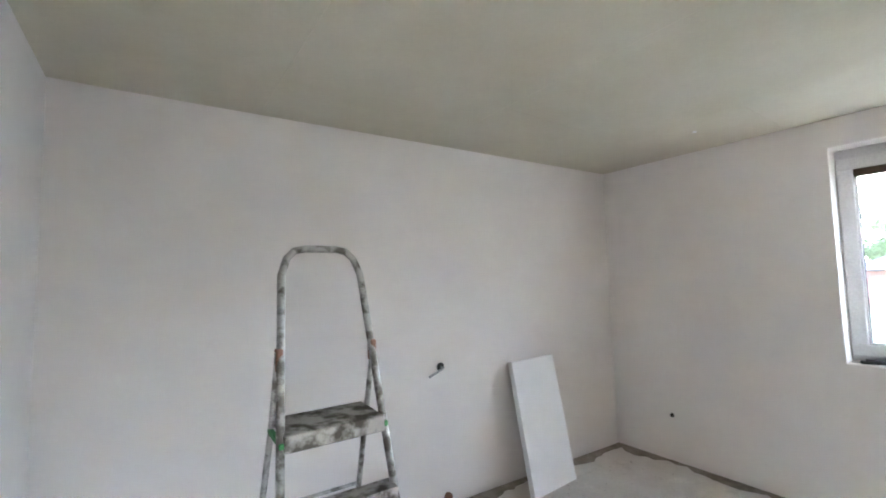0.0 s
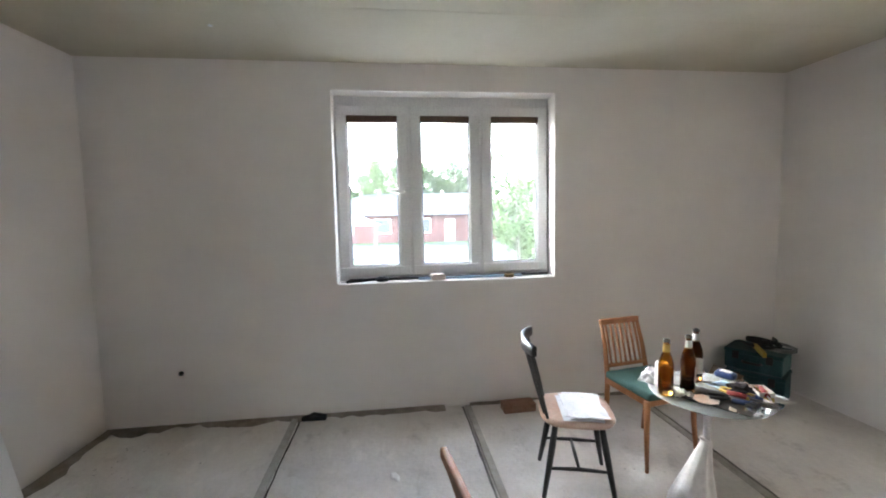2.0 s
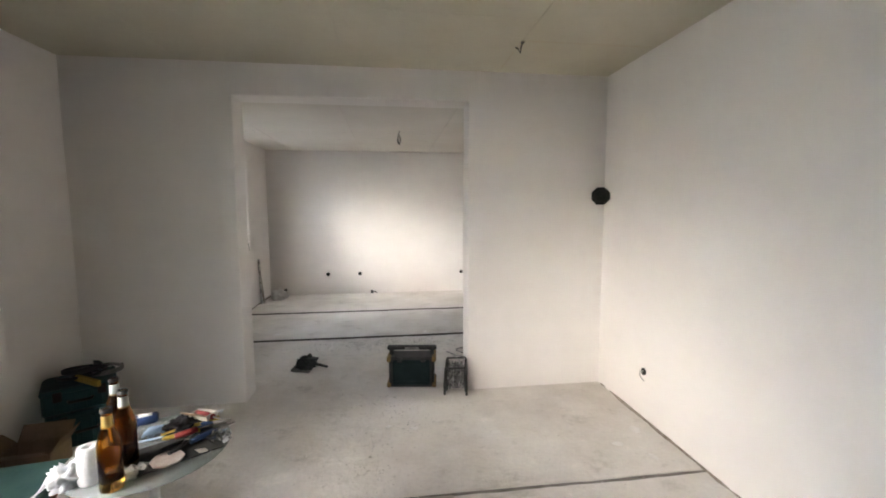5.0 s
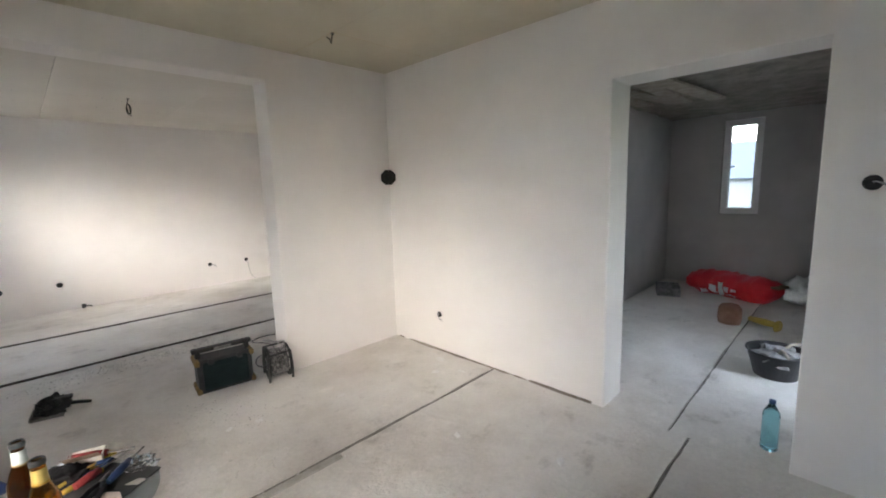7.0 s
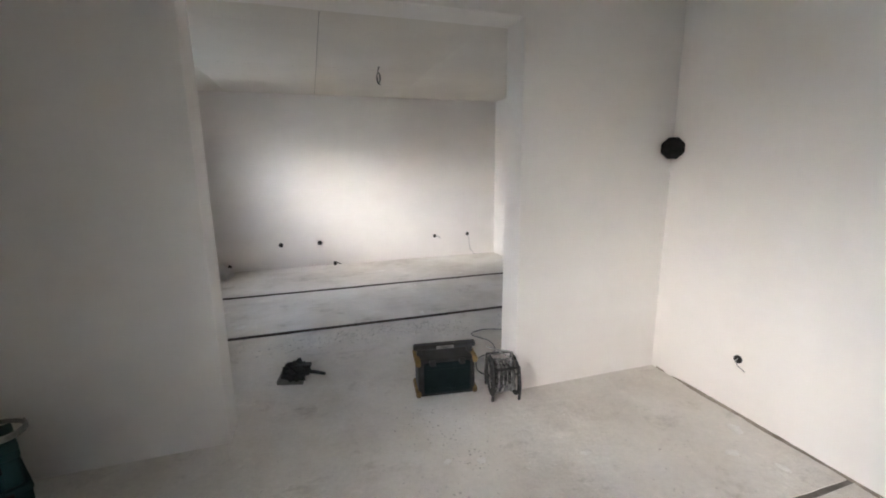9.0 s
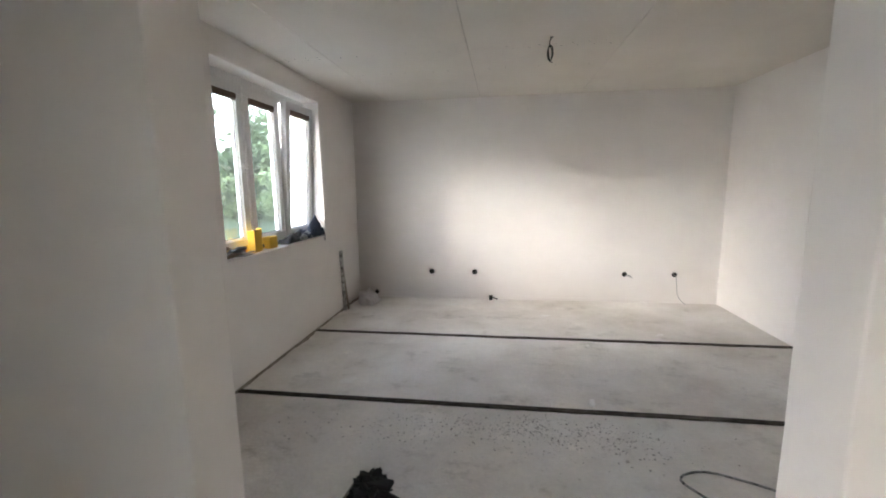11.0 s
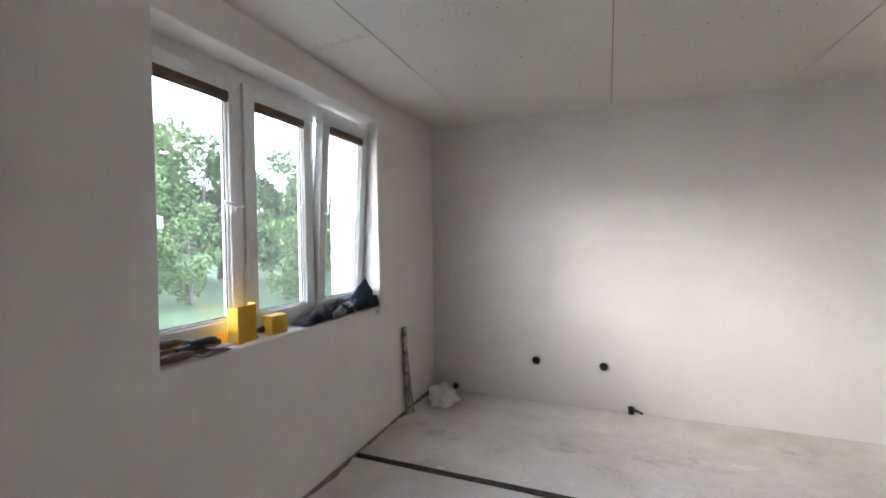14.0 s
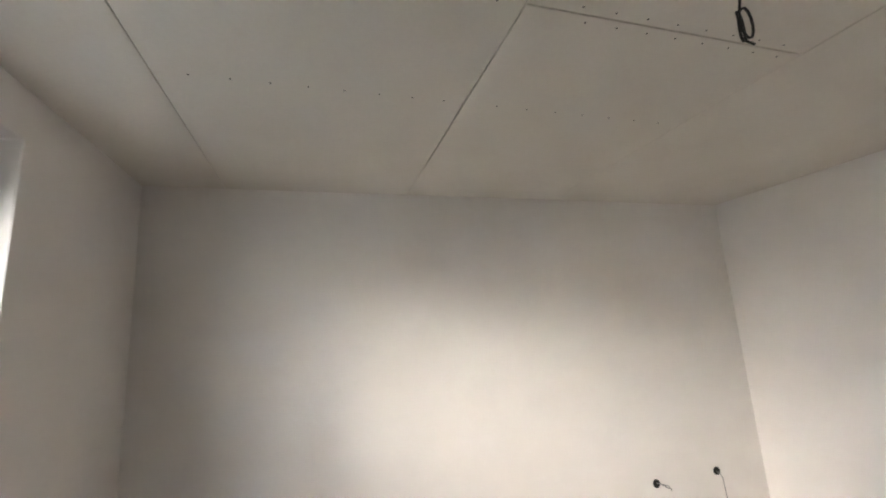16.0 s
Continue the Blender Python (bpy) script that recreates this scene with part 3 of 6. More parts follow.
def far_trees(name, x0, y0, x1, y1, n, h, seed, label):
    """A ragged far belt of leaf clumps on thin stems, one mass."""
    rng = random.Random(seed)
    verts, faces = [], []
    for k in range(n):
        f = rng.random()
        cx, cy = x0 + (x1 - x0) * f + rng.uniform(-4, 4), y0 + (y1 - y0) * f + rng.uniform(-4, 4)
        top = h * (0.65 + 0.35 * noise.noise(Vector((f * 9, seed, 0)))) * rng.uniform(.7, 1.1)
        for j in range(90):
            p = Vector((cx + rng.gauss(0, 1.3), cy + rng.gauss(0, 1.3), -1.0 + top * (rng.random() ** 0.7)))
            u = Vector((rng.gauss(0, 1), rng.gauss(0, 1), rng.gauss(0, 1))).normalized()
            w = u.orthogonal().normalized()
            s = rng.uniform(.25, .6)
            q = len(verts)
            verts += [tuple(p - u * s), tuple(p + w * s * .6), tuple(p + u * s), tuple(p - w * s * .6)]
            faces.append((q, q + 1, q + 2, q + 3))
    me = bpy.data.meshes.new(name)
    me.from_pydata(verts, [], faces)
    me.materials.append(LEAVES[1])
    return tagged(new(name, me), label, "trees", kind="stuff")


far_trees("far_woods", 72, -70, 60, 80, 210, 17, 4, "hazy green belt of far trees")
far_trees("hedge", 32, -36, 6, -30, 150, 8, 6, "dense green hedge behind the lawn")


def neighbour_house():
    """A low brick house with a hipped tiled roof, door and windows."""
    h = empty("house", pose(40, -3.0, -1.0), "low red-brown brick house with a grey hipped roof", "house")
    bm = bmesh.new()
    box(bm, 0, 9, -6.5, 13.0, -0.2, 2.55, 0.02)
    part("wall", bm, HOUSE_BRICK, h)
    bm = bmesh.new()
    lo = [bm.verts.new(p) for p in ((-.6, -7.1, 2.5), (9.6, -7.1, 2.5), (9.6, 13.6, 2.5), (-.6, 13.6, 2.5))]
    up = [bm.verts.new(p) for p in ((4.5, -2.6, 4.7), (4.5, 9.1, 4.7))]
    for f in ((lo[0], lo[1], up[0]), (lo[1], lo[2], up[1], up[0]), (lo[2], lo[3], up[1]), (lo[3], lo[0], up[0], up[1]), tuple(lo)):
        bm.faces.new(f)
    part("roof", bm, ROOF_TILE, h)
    for y, w, z0, z1 in ((-4.6, 1.4, .9, 2.1), (-1.8, 1.4, .9, 2.1), (3.6, 1.6, .9, 2.1), (7.2, 1.4, .9, 2.1), (10.6, 1.4, .9, 2.1)):
        bm = bmesh.new()
        for a in ((y - w / 2, y + w / 2, z0 - .08, z0), (y - w / 2, y + w / 2, z1, z1 + .08), (y - w / 2 - .08, y - w / 2, z0 - .08, z1 + .08), (y + w / 2, y + w / 2 + .08, z0 - .08, z1 + .08)):
            box(bm, -.06, .06, *a)
        win = part("window", bm, UPVC, h)
        bm = bmesh.new()
        box(bm, -.02, .02, y - w / 2, y + w / 2, z0, z1)
        part("pane", bm, GASKET, win)
    bm = bmesh.new()
    box(bm, -.05, .05, .4, 1.4, -.1, 2.1, .01)
    part("door", bm, WHITE_SHEET, h)


neighbour_house()


def west_house():
    """A long low rendered house with a blue-grey roof and an orange boarded door."""
    h = empty("house", pose(-15.0, 0.6, -1.0), "low pale rendered house with a blue-grey roof", "house")
    bm = bmesh.new()
    box(bm, -5, 0, -6, 7, -0.2, 2.62, 0.02)
    part("wall", bm, GREY_RENDER, h)
    bm = bmesh.new()
    a = [bm.verts.new(p) for p in ((0.4, -6.4, 2.55), (0.4, 7.4, 2.55), (-5.4, 7.4, 2.55), (-5.4, -6.4, 2.55), (-2.5, -6.4, 4.0), (-2.5, 7.4, 4.0))]
    for f in ((0, 1, 5, 4), (2, 3, 4, 5), (0, 4, 3), (1, 2, 5), (0, 3, 2, 1)):
        bm.faces.new([a[k] for k in f])
    part("roof", bm, BLUE_ROOF, h)
    bm = bmesh.new()
    box(bm, -.04, .05, 0.25, 1.25, -.1, 2.1, .01)
    part("door", bm, CLAY, h, "orange boarded door")


west_house()


def garden_shelter():
    s = empty("garden_shelter", pose(27, 5.4, -1.0), "white sheet-roofed open garden shelter on posts", "shelter")
    bm = bmesh.new()
    a = [bm.verts.new(p) for p in ((-1.6, -1.3, 1.95), (1.6, -1.3, 1.95), (1.6, 1.3, 1.95), (-1.6, 1.3, 1.95), (-1.6, 0, 2.6), (1.6, 0, 2.6))]
    for f in ((0, 1, 5, 4), (2, 3, 4, 5), (0, 4, 3), (1, 2, 5), (0, 3, 2, 1)):
        bm.faces.new([a[k] for k in f])
    part("roof", bm, WHITE_SHEET, s)
    for x, y in ((-1.4, -1.1), (1.4, -1.1), (-1.4, 1.1), (1.4, 1.1)):
        bm = bmesh.new()
        box(bm, x - .06, x + .06, y - .06, y + .06, -.2, 1.96, .01)
        part("post", bm, BARK, s)


garden_shelter()


def utility_pole():
    p = empty("utility_pole", pose(14.5, -8.2, -1.0), "grey metal utility pole with a white box", "pole")
    bm = bmesh.new()
    tube(bm, [(0, 0, -.2), (0, 0, 3), (0, 0, 8)], [.16, .14, .10], 12)
    part("shaft", bm, GALV, p)
    bm = bmesh.new()
    box(bm, -.36, -.13, -.28, .28, 2.9, 3.25, .02)
    part("meter_box", bm, WHITE_SHEET, p, "white metal box")


utility_pole()


# ---------------------------------------------------------------- materials of the things
def frosted_glass(name):
    """Greenish glass under dust and finger smears."""
    m, nd, lk, bs = material(name, (0.86, 0.95, 0.91), 0.04)
    bs.inputs["Transmission Weight"].default_value = 1.0
    film = nd.new("ShaderNodeBsdfDiffuse")
    film.inputs["Color"].default_value = (0.62, 0.66, 0.65, 1)
    n = noise_node(nd, lk, 14.0, 6.0, 0.65)
    r = ramp_node(nd, lk, n.outputs["Fac"], [(0.3, (0.12, 0.12, 0.12)), (0.7, (0.42, 0.42, 0.42))])
    mx = nd.new("ShaderNodeMixShader")
    lk.new(r.outputs["Color"], mx.inputs["Fac"])
    lk.new(bs.outputs["BSDF"], mx.inputs[1])
    lk.new(film.outputs["BSDF"], mx.inputs[2])
    lk.new(mx.outputs["Shader"], nd["Material Output"].inputs["Surface"])
    return m


ALU = mottled("worn_aluminium", (0.50, 0.49, 0.46), (0.17, 0.155, 0.135), 16, 0.45, 70, 0.0006, metal=0.75, lo=0.45, hi=0.6)
PAINT_SPLASH = mottled("paint_splashed_tread", (0.50, 0.48, 0.44), (0.10, 0.09, 0.07), 13, 0.8, 60, 0.002, lo=0.42, hi=0.60)
FOAM = mottled("white_polystyrene", (0.86, 0.86, 0.85), (0.82, 0.82, 0.81), 4, 0.9, 160, 0.001)
TEAK = mottled("orange_brown_wood", (0.32, 0.13, 0.055), (0.42, 0.19, 0.085), 7, 0.45, 60, 0.0004, stretch=(4, 4, 0.6))
GREEN_CLOTH = mottled("dull_green_upholstery", (0.05, 0.12, 0.105), (0.075, 0.155, 0.135), 8, 0.85, 150, 0.001)
BLACK_PAINT = mottled("worn_black_paint", (0.018, 0.018, 0.02), (0.045, 0.043, 0.042), 9, 0.4, 60, 0.0004, spec=0.5)
WORN_SEAT = mottled("worn_pinkish_seat_wood", (0.55, 0.36, 0.27), (0.66, 0.50, 0.40), 6, 0.6, 60, 0.0005)
PAPER = mottled("white_paper", (0.80, 0.81, 0.82), (0.72, 0.74, 0.77), 10, 0.8, 80, 0.0003)
BAG_WHITE = mottled("white_plastic_bag", (0.78, 0.77, 0.75), (0.68, 0.67, 0.65), 14, 0.45, 40, 0.002)
CHROME = mottled("dull_chrome", (0.62, 0.62, 0.62), (0.5, 0.5, 0.5), 10, 0.28, 60, 0.0, metal=0.95)
AMBER = glass_material("amber_glass", (0.80, 0.46, 0.10), 0.02)
AMBER_DARK = glass_material("dark_brown_glass", (0.50, 0.22, 0.05), 0.02)
BEER = mottled("dark_beer", (0.05, 0.015, 0.004), (0.07, 0.02, 0.006), 3, 0.2, 50, 0)
GOLD_FOIL = mottled("gold_neck_foil", (0.65, 0.46, 0.10), (0.75, 0.58, 0.2), 30, 0.4, 80, 0.0, metal=0.5)
SILVER_FOIL = mottled("pale_neck_foil", (0.66, 0.70, 0.67), (0.5, 0.55, 0.52), 30, 0.45, 80, 0.0)
CAP_BLACK = mottled("black_bottle_cap", (0.02, 0.02, 0.02), (0.05, 0.05, 0.05), 30, 0.4, 80, 0.0)
LABEL_PAPER = mottled("bottle_label", (0.70, 0.68, 0.62), (0.60, 0.56, 0.48), 25, 0.6, 80, 0.0)
TABLE_GLASS = frosted_glass("dusty_table_glass")
BLACK_PLASTIC = mottled("black_plastic", (0.015, 0.015, 0.016), (0.035, 0.035, 0.036), 12, 0.5, 90, 0.0008)
DUSTY_BLACK = mottled("dusty_dark_plastic", (0.018, 0.02, 0.021), (0.06, 0.058, 0.053), 7, 0.75, 60, 0.001, lo=0.4, hi=0.75)
DARK_TEAL = mottled("dark_teal_case_plastic", (0.012, 0.05, 0.055), (0.025, 0.075, 0.08), 8, 0.5, 90, 0.0006)
BLACK_TEAL = mottled("black_teal_plastic", (0.006, 0.012, 0.014), (0.014, 0.024, 0.026), 8, 0.7, 90, 0.0006, spec=0.1)
YELLOW = mottled("yellow_plastic", (0.38, 0.26, 0.04), (0.50, 0.36, 0.08), 9, 0.5, 80, 0.0005)
DULL_YELLOW = mottled("dirty_yellow_corner", (0.10, 0.065, 0.03), (0.32, 0.205, 0.07), 12, 0.6, 80, 0.0005)
YELLOW_CARD = mottled("orange_yellow_card", (0.66, 0.38, 0.03), (0.74, 0.46, 0.06), 6, 0.7, 80, 0.0004)
RED = mottled("red_plastic", (0.20, 0.025, 0.025), (0.30, 0.05, 0.05), 9, 0.45, 80, 0.0004)
RED_SACK = mottled("red_printed_sack", (0.50, 0.012, 0.02), (0.62, 0.03, 0.035), 5, 0.5, 60, 0.002)
BLUE = mottled("blue_plastic", (0.012, 0.03, 0.09), (0.03, 0.06, 0.16), 9, 0.5, 80, 0.0004)
PALE_BLUE = mottled("pale_blue_plastic", (0.30, 0.45, 0.62), (0.45, 0.58, 0.70), 9, 0.5, 80, 0.0004)
CLEAR_PLASTIC = glass_material("clear_plastic", (0.9, 0.93, 0.93), 0.15)
AQUA = glass_material("aqua_bottle_plastic", (0.35, 0.75, 0.85), 0.05)
CARD = mottled("brown_cardboard", (0.22, 0.15, 0.10), (0.31, 0.22, 0.15), 5, 0.9, 60, 0.0006)
BRICK = mottled("dusty_brick", (0.24, 0.12, 0.08), (0.33, 0.20, 0.15), 9, 0.95, 60, 0.003)
STEEL_DARK = mottled("grimy_steel", (0.16, 0.15, 0.14), (0.30, 0.28, 0.26), 10, 0.5, 60, 0.0008, metal=0.5)
CLOTH_DARK = mottled("dark_blue_cloth", (0.012, 0.016, 0.028), (0.03, 0.037, 0.058), 12, 0.95, 200, 0.001)
BLACK_CLOTH = mottled("black_cloth", (0.012, 0.012, 0.014), (0.03, 0.03, 0.033), 12, 0.95, 200, 0.001)
CLOTH_PALE = mottled("grey_stained_cloth", (0.36, 0.35, 0.34), (0.10, 0.10, 0.10), 16, 0.95, 200, 0.001)
RUBBER_GREY = mottled("grey_cable_sheath", (0.24, 0.235, 0.23), (0.36, 0.355, 0.345), 30, 0.6, 80, 0.0)
DARK_CABLE = mottled("dark_cable_sheath", (0.07, 0.07, 0.07), (0.30, 0.295, 0.29), 40, 0.6, 80, 0.0, lo=0.42, hi=0.58)
COPPER = mottled("copper_wire", (0.55, 0.26, 0.14), (0.62, 0.33, 0.2), 30, 0.4, 80, 0.0, metal=0.9)
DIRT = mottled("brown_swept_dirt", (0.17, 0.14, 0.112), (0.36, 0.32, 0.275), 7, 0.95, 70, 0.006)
GRIT = mottled("grey_brown_grit", (0.24, 0.215, 0.19), (0.50, 0.465, 0.425), 30, 0.95, 80, 0.002)
CRUMB = mottled("plaster_crumbs", (0.52, 0.48, 0.44), (0.72, 0.69, 0.65), 12, 0.95, 80, 0.002)
SALMON = mottled("pinkish_coaster", (0.66, 0.55, 0.48), (0.74, 0.64, 0.57), 20, 0.8, 80, 0.0)


# ---------------------------------------------------------------- first room
def arc(cx, cz, r, a0, a1, n):
    return [(cx + r * math.cos(radians(a0 + (a1 - a0) * k / n)), cz + r * math.sin(radians(a0 + (a1 - a0) * k / n))) for k in range(n + 1)]


def step_ladder():
    """A paint-splashed folding ladder: hooped front rails, treads, platform, rear legs and brace. Local: x across, climbing side -y."""
    t = empty("step_ladder", pose(1.10, 4.224, 0.457, 0, 0, -2), "paint-splashed worn aluminium folding step ladder", "ladder")
    t.scale = (0.763, 0.756, 0.756)
    lean, low = 0.26, -0.604
    foot = lambda s, z: (s * (0.265 - 0.095 * min(z, 1.7) / 1.7), lean * (z - 0.95), z)
    bm = bmesh.new()
    left = [foot(-1, z) for z in (low, 0.0, 0.5, 0.95, 1.3, 1.58)]
    hoop = [(-0.150, lean * 0.70, 1.655), (-0.115, lean * .735, 1.69), (-0.07, lean * 0.745, 1.70), (0.07, lean * 0.745, 1.70), (0.115, lean * .735, 1.69), (0.150, lean * 0.70, 1.655)]
    right = [foot(1, z) for z in (1.58, 1.3, 0.95, 0.5, 0.0, low)]
    tube(bm, left + hoop + right, 0.0165, 12)
    part("rail_hoop", bm, ALU, t, "hooped worn aluminium tube rail")
    for s in (-1, 1):
        bm = bmesh.new()
        tube(bm, [foot(s, low), foot(s, low + 0.045)], 0.021, 10)
        part("rubber_foot", bm, BLACK_PLASTIC, t)
        bm = bmesh.new()
        tube(bm, [(s * 0.205, lean * 0.30, 1.27), (s * 0.21, 0.19, 0.93), (s * 0.245, 0.52, 0.0), (s * 0.268, 0.742, low)], 0.013, 10)
        part("rear_leg", bm, ALU, t)
        bm = bmesh.new()
        box(bm, s * 0.20 - 0.014, s * 0.20 + 0.014, lean * 0.32 - 0.02, lean * 0.32 + 0.03, 1.19, 1.285, 0.008)
        part("hinge_bracket", bm, BRICK, t, "rusty brown hinge bracket")
        bm = bmesh.new()
        box(bm, s * 0.212 - 0.010, s * 0.212 + 0.010, -0.03, 0.20, 0.925, 0.945, 0.003)
        part("platform_arm", bm, mottled("green_joint_plastic", (0.05, 0.2, 0.06), (0.08, 0.26, 0.1), 9), t, "green plastic joint")
    bm = bmesh.new()
    box(bm, -0.205, 0.205, -0.02, 0.235, 0.955, 0.972, 0.005)
    box(bm, -0.205, 0.205, -0.032, -0.012, 0.905, 0.972, 0.006)
    part("platform", bm, PAINT_SPLASH, t, "paint-crusted platform tread")
    for z in (0.70, 0.465, 0.23, -0.005, -0.24):
        bm = bmesh.new()
        w = 0.262 - 0.095 * z / 1.7
        y = lean * (z - 0.95)
        box(bm, -w, w, y - 0.045, y + 0.045, z - 0.012, z + 0.006, 0.004)
        box(bm, -w, w, y - 0.05, y - 0.038, z - 0.04, z + 0.006, 0.004)
        part("tread", bm, PAINT_SPLASH, t, "paint-crusted narrow tread")
    bm = bmesh.new()
    tube(bm, [(-0.222, 0.33, 0.55), (0.222, 0.33, 0.55)], 0.009, 8)
    part("brace", bm, ALU, t)


step_ladder()


def foam_board():
    bm = bmesh.new()
    box(bm, -0.25, 0.25, 0.0, 0.05, 0.0, 0.98, 0.004)
    for v in bm.verts:
        v.co += Vector((noise.noise(v.co * 9), noise.noise(v.co * 8 + Vector((3, 0, 0))), 0)) * 0.003
    ob = mesh_object("insulation_board", bm, FOAM, None, "thick white polystyrene board leaning on the wall", "board")
    ob.matrix_world = pose(3.20, 5.165, 0.002, -11.0, 0, 2.5)


foam_board()


def slat_chair(name, m, label):
    """A slim wooden chair: tapered legs, raked posts, slatted back, padded green seat. Local: faces +y."""
    t = empty(name, m, label, "chair", "orange-brown wooden chairs")
    for s in (-1, 1):
        bm = bmesh.new()
        tube(bm, [(s * 0.185, 0.205, 0.0), (s * 0.175, 0.185, 0.25), (s * 0.17, 0.18, 0.42)], [0.011, 0.016, 0.019], 8)
        part("leg", bm, TEAK, t)
        bm = bmesh.new()
        tube(bm, [(s * 0.165, -0.215, 0.0), (s * 0.160, -0.185, 0.25), (s * 0.158, -0.185, 0.43), (s * 0.150, -0.225, 0.62), (s * 0.145, -0.275, 0.775)], [0.012, 0.016, 0.018, 0.015, 0.011], 8)
        part("back_post", bm, TEAK, t)
        bm = bmesh.new()
        box(bm, s * 0.165 - 0.009, s * 0.165 + 0.009, -0.18, 0.18, 0.385, 0.43, 0.004)
        part("side_rail", bm, TEAK, t)
    for y, w in ((0.18, 0.17), (-0.185, 0.158)):
        bm = bmesh.new()
        box(bm, -w, w, y - 0.010, y + 0.010, 0.385, 0.43, 0.004)
        part("seat_rail", bm, TEAK, t)
    bm = bmesh.new()
    box(bm, -0.158, 0.158, -0.288, -0.262, 0.755, 0.795, 0.008)
    part("top_rail", bm, TEAK, t)
    bm = bmesh.new()
    box(bm, -0.150, 0.150, -0.205, -0.187, 0.485, 0.51, 0.005)
    part("back_rail", bm, TEAK, t)
    for k in range(7):
        x = -0.118 + k * 0.236 / 6
        bm = bmesh.new()
        tube(bm, [(x, -0.196, 0.50), (x * .99, -0.230, 0.63), (x * .98, -0.275, 0.77)], 0.0065, 6, flat=1.5)
        part("slat", bm, TEAK, t)
    bm = bmesh.new()
    box(bm, -0.19, 0.19, -0.175, 0.215, 0.428, 0.475, 0.02, seg=3)
    for v in bm.verts:
        if v.co.z > 0.46:
            v.co.z += 0.012 * (1 - (v.co.x / 0.2) ** 2)
    part("seat_cushion", bm, GREEN_CLOTH, t, "dull green padded seat", smooth=True)
    return t


slat_chair("dining_chair", pose(3.555, 1.69, 0.0, 0, 0, 99.6), "orange-brown wooden slat-back chair with green seat")
slat_chair("dining_chair", pose(2.31, 2.837, 0.0, 0, 0, 187.5), "orange-brown slat-back chair drawn away from the table")


def spindle_chair():
    """A black spindle-back chair with splayed turned legs and a worn seat. Local: faces +y."""
    t = empty("spindle_chair", pose(3.325, 2.28, 0.0, 0, 0, 164), "worn black spindle-back chair with bare wood seat", "chair")
    t.scale = (.97, .97, .97)
    for sx in (-1, 1):
        for sy in (-1, 1):
            bm = bmesh.new()
            tube(bm, [(sx * 0.178, sy * 0.19, 0.0), (sx * 0.16, sy * 0.165, 0.14), (sx * 0.14, sy * 0.142, 0.28), (sx * 0.12, sy * 0.12, 0.42)], [0.012, 0.016, 0.019, 0.014], 10)
            part("leg", bm, BLACK_PAINT, t)
        bm = bmesh.new()
        tube(bm, [(sx * 0.158, -0.163, 0.16), (sx * 0.155, 0.0, 0.165), (sx * 0.158, 0.163, 0.16)], [0.008, 0.011, 0.008], 8)
        part("stretcher", bm, BLACK_PAINT, t)
    bm = bmesh.new()
    tube(bm, [(-0.155, 0.0, 0.165), (0, 0, 0.167), (0.155, 0.0, 0.165)], [0.008, 0.011, 0.008], 8)
    part("stretcher", bm, BLACK_PAINT, t)
    bm = bmesh.new()
    rim = [(0.205 * math.copysign(abs(math.cos(a)) ** .55, math.cos(a)), 0.205 * math.copysign(abs(math.sin(a)) ** .6, math.sin(a))) for a in [2 * math.pi * k / 36 for k in range(36)]]
    rings = []
    for f, z in ((0.80, 0.408), (0.96, 0.414), (1.0, 0.428), (0.98, 0.441), (0.85, 0.442), (0.45, 0.434)):
        rings.append([bm.verts.new((x * f, y * f, z)) for x, y in rim])
    for a, b in zip(rings, rings[1:]):
        for k in range(36):
            bm.faces.new((a[k], a[(k + 1) % 36], b[(k + 1) % 36], b[k])).smooth = True
    bm.faces.new(rings[0])
    bm.faces.new(rings[-1])
    part("seat", bm, WORN_SEAT, t, "rounded seat worn to pinkish bare wood")
    for k in range(6):
        f = -1 + 2 * k / 5
        bm = bmesh.new()
        tube(bm, [(f * 0.145, -0.165 - 0.02 * (1 - f * f), 0.43), (f * 0.158, -0.215 - 0.022 * (1 - f * f), 0.63), (f * 0.172, -0.262 - 0.028 * (1 - f * f), 0.81)], [0.008, 0.0105, 0.007], 8)
        part("spindle", bm, BLACK_PAINT, t)
    bm = bmesh.new()
    n = 14
    g = []
    for k in range(n + 1):
        f = -1 + 2 * k / n
        x, y = f * 0.205, -0.285 + 0.055 * f * f - 0.012
        hgt = 0.036 - 0.010 * f * f
        g.append([bm.verts.new((x, y + d, 0.835 + s * hgt - 0.01 * s * d)) for d, s in ((-0.011, -1), (0.011, -1), (0.011, 1), (-0.011, 1))])
    for a, b in zip(g, g[1:]):
        for k in range(4):
            bm.faces.new((a[k], a[(k + 1) % 4], b[(k + 1) % 4], b[k])).smooth = True
    bm.faces.new(g[0])
    bm.faces.new(g[-1])
    part("top_rail", bm, BLACK_PAINT, t, "curved black crest rail")
    return t


spindle_chair()


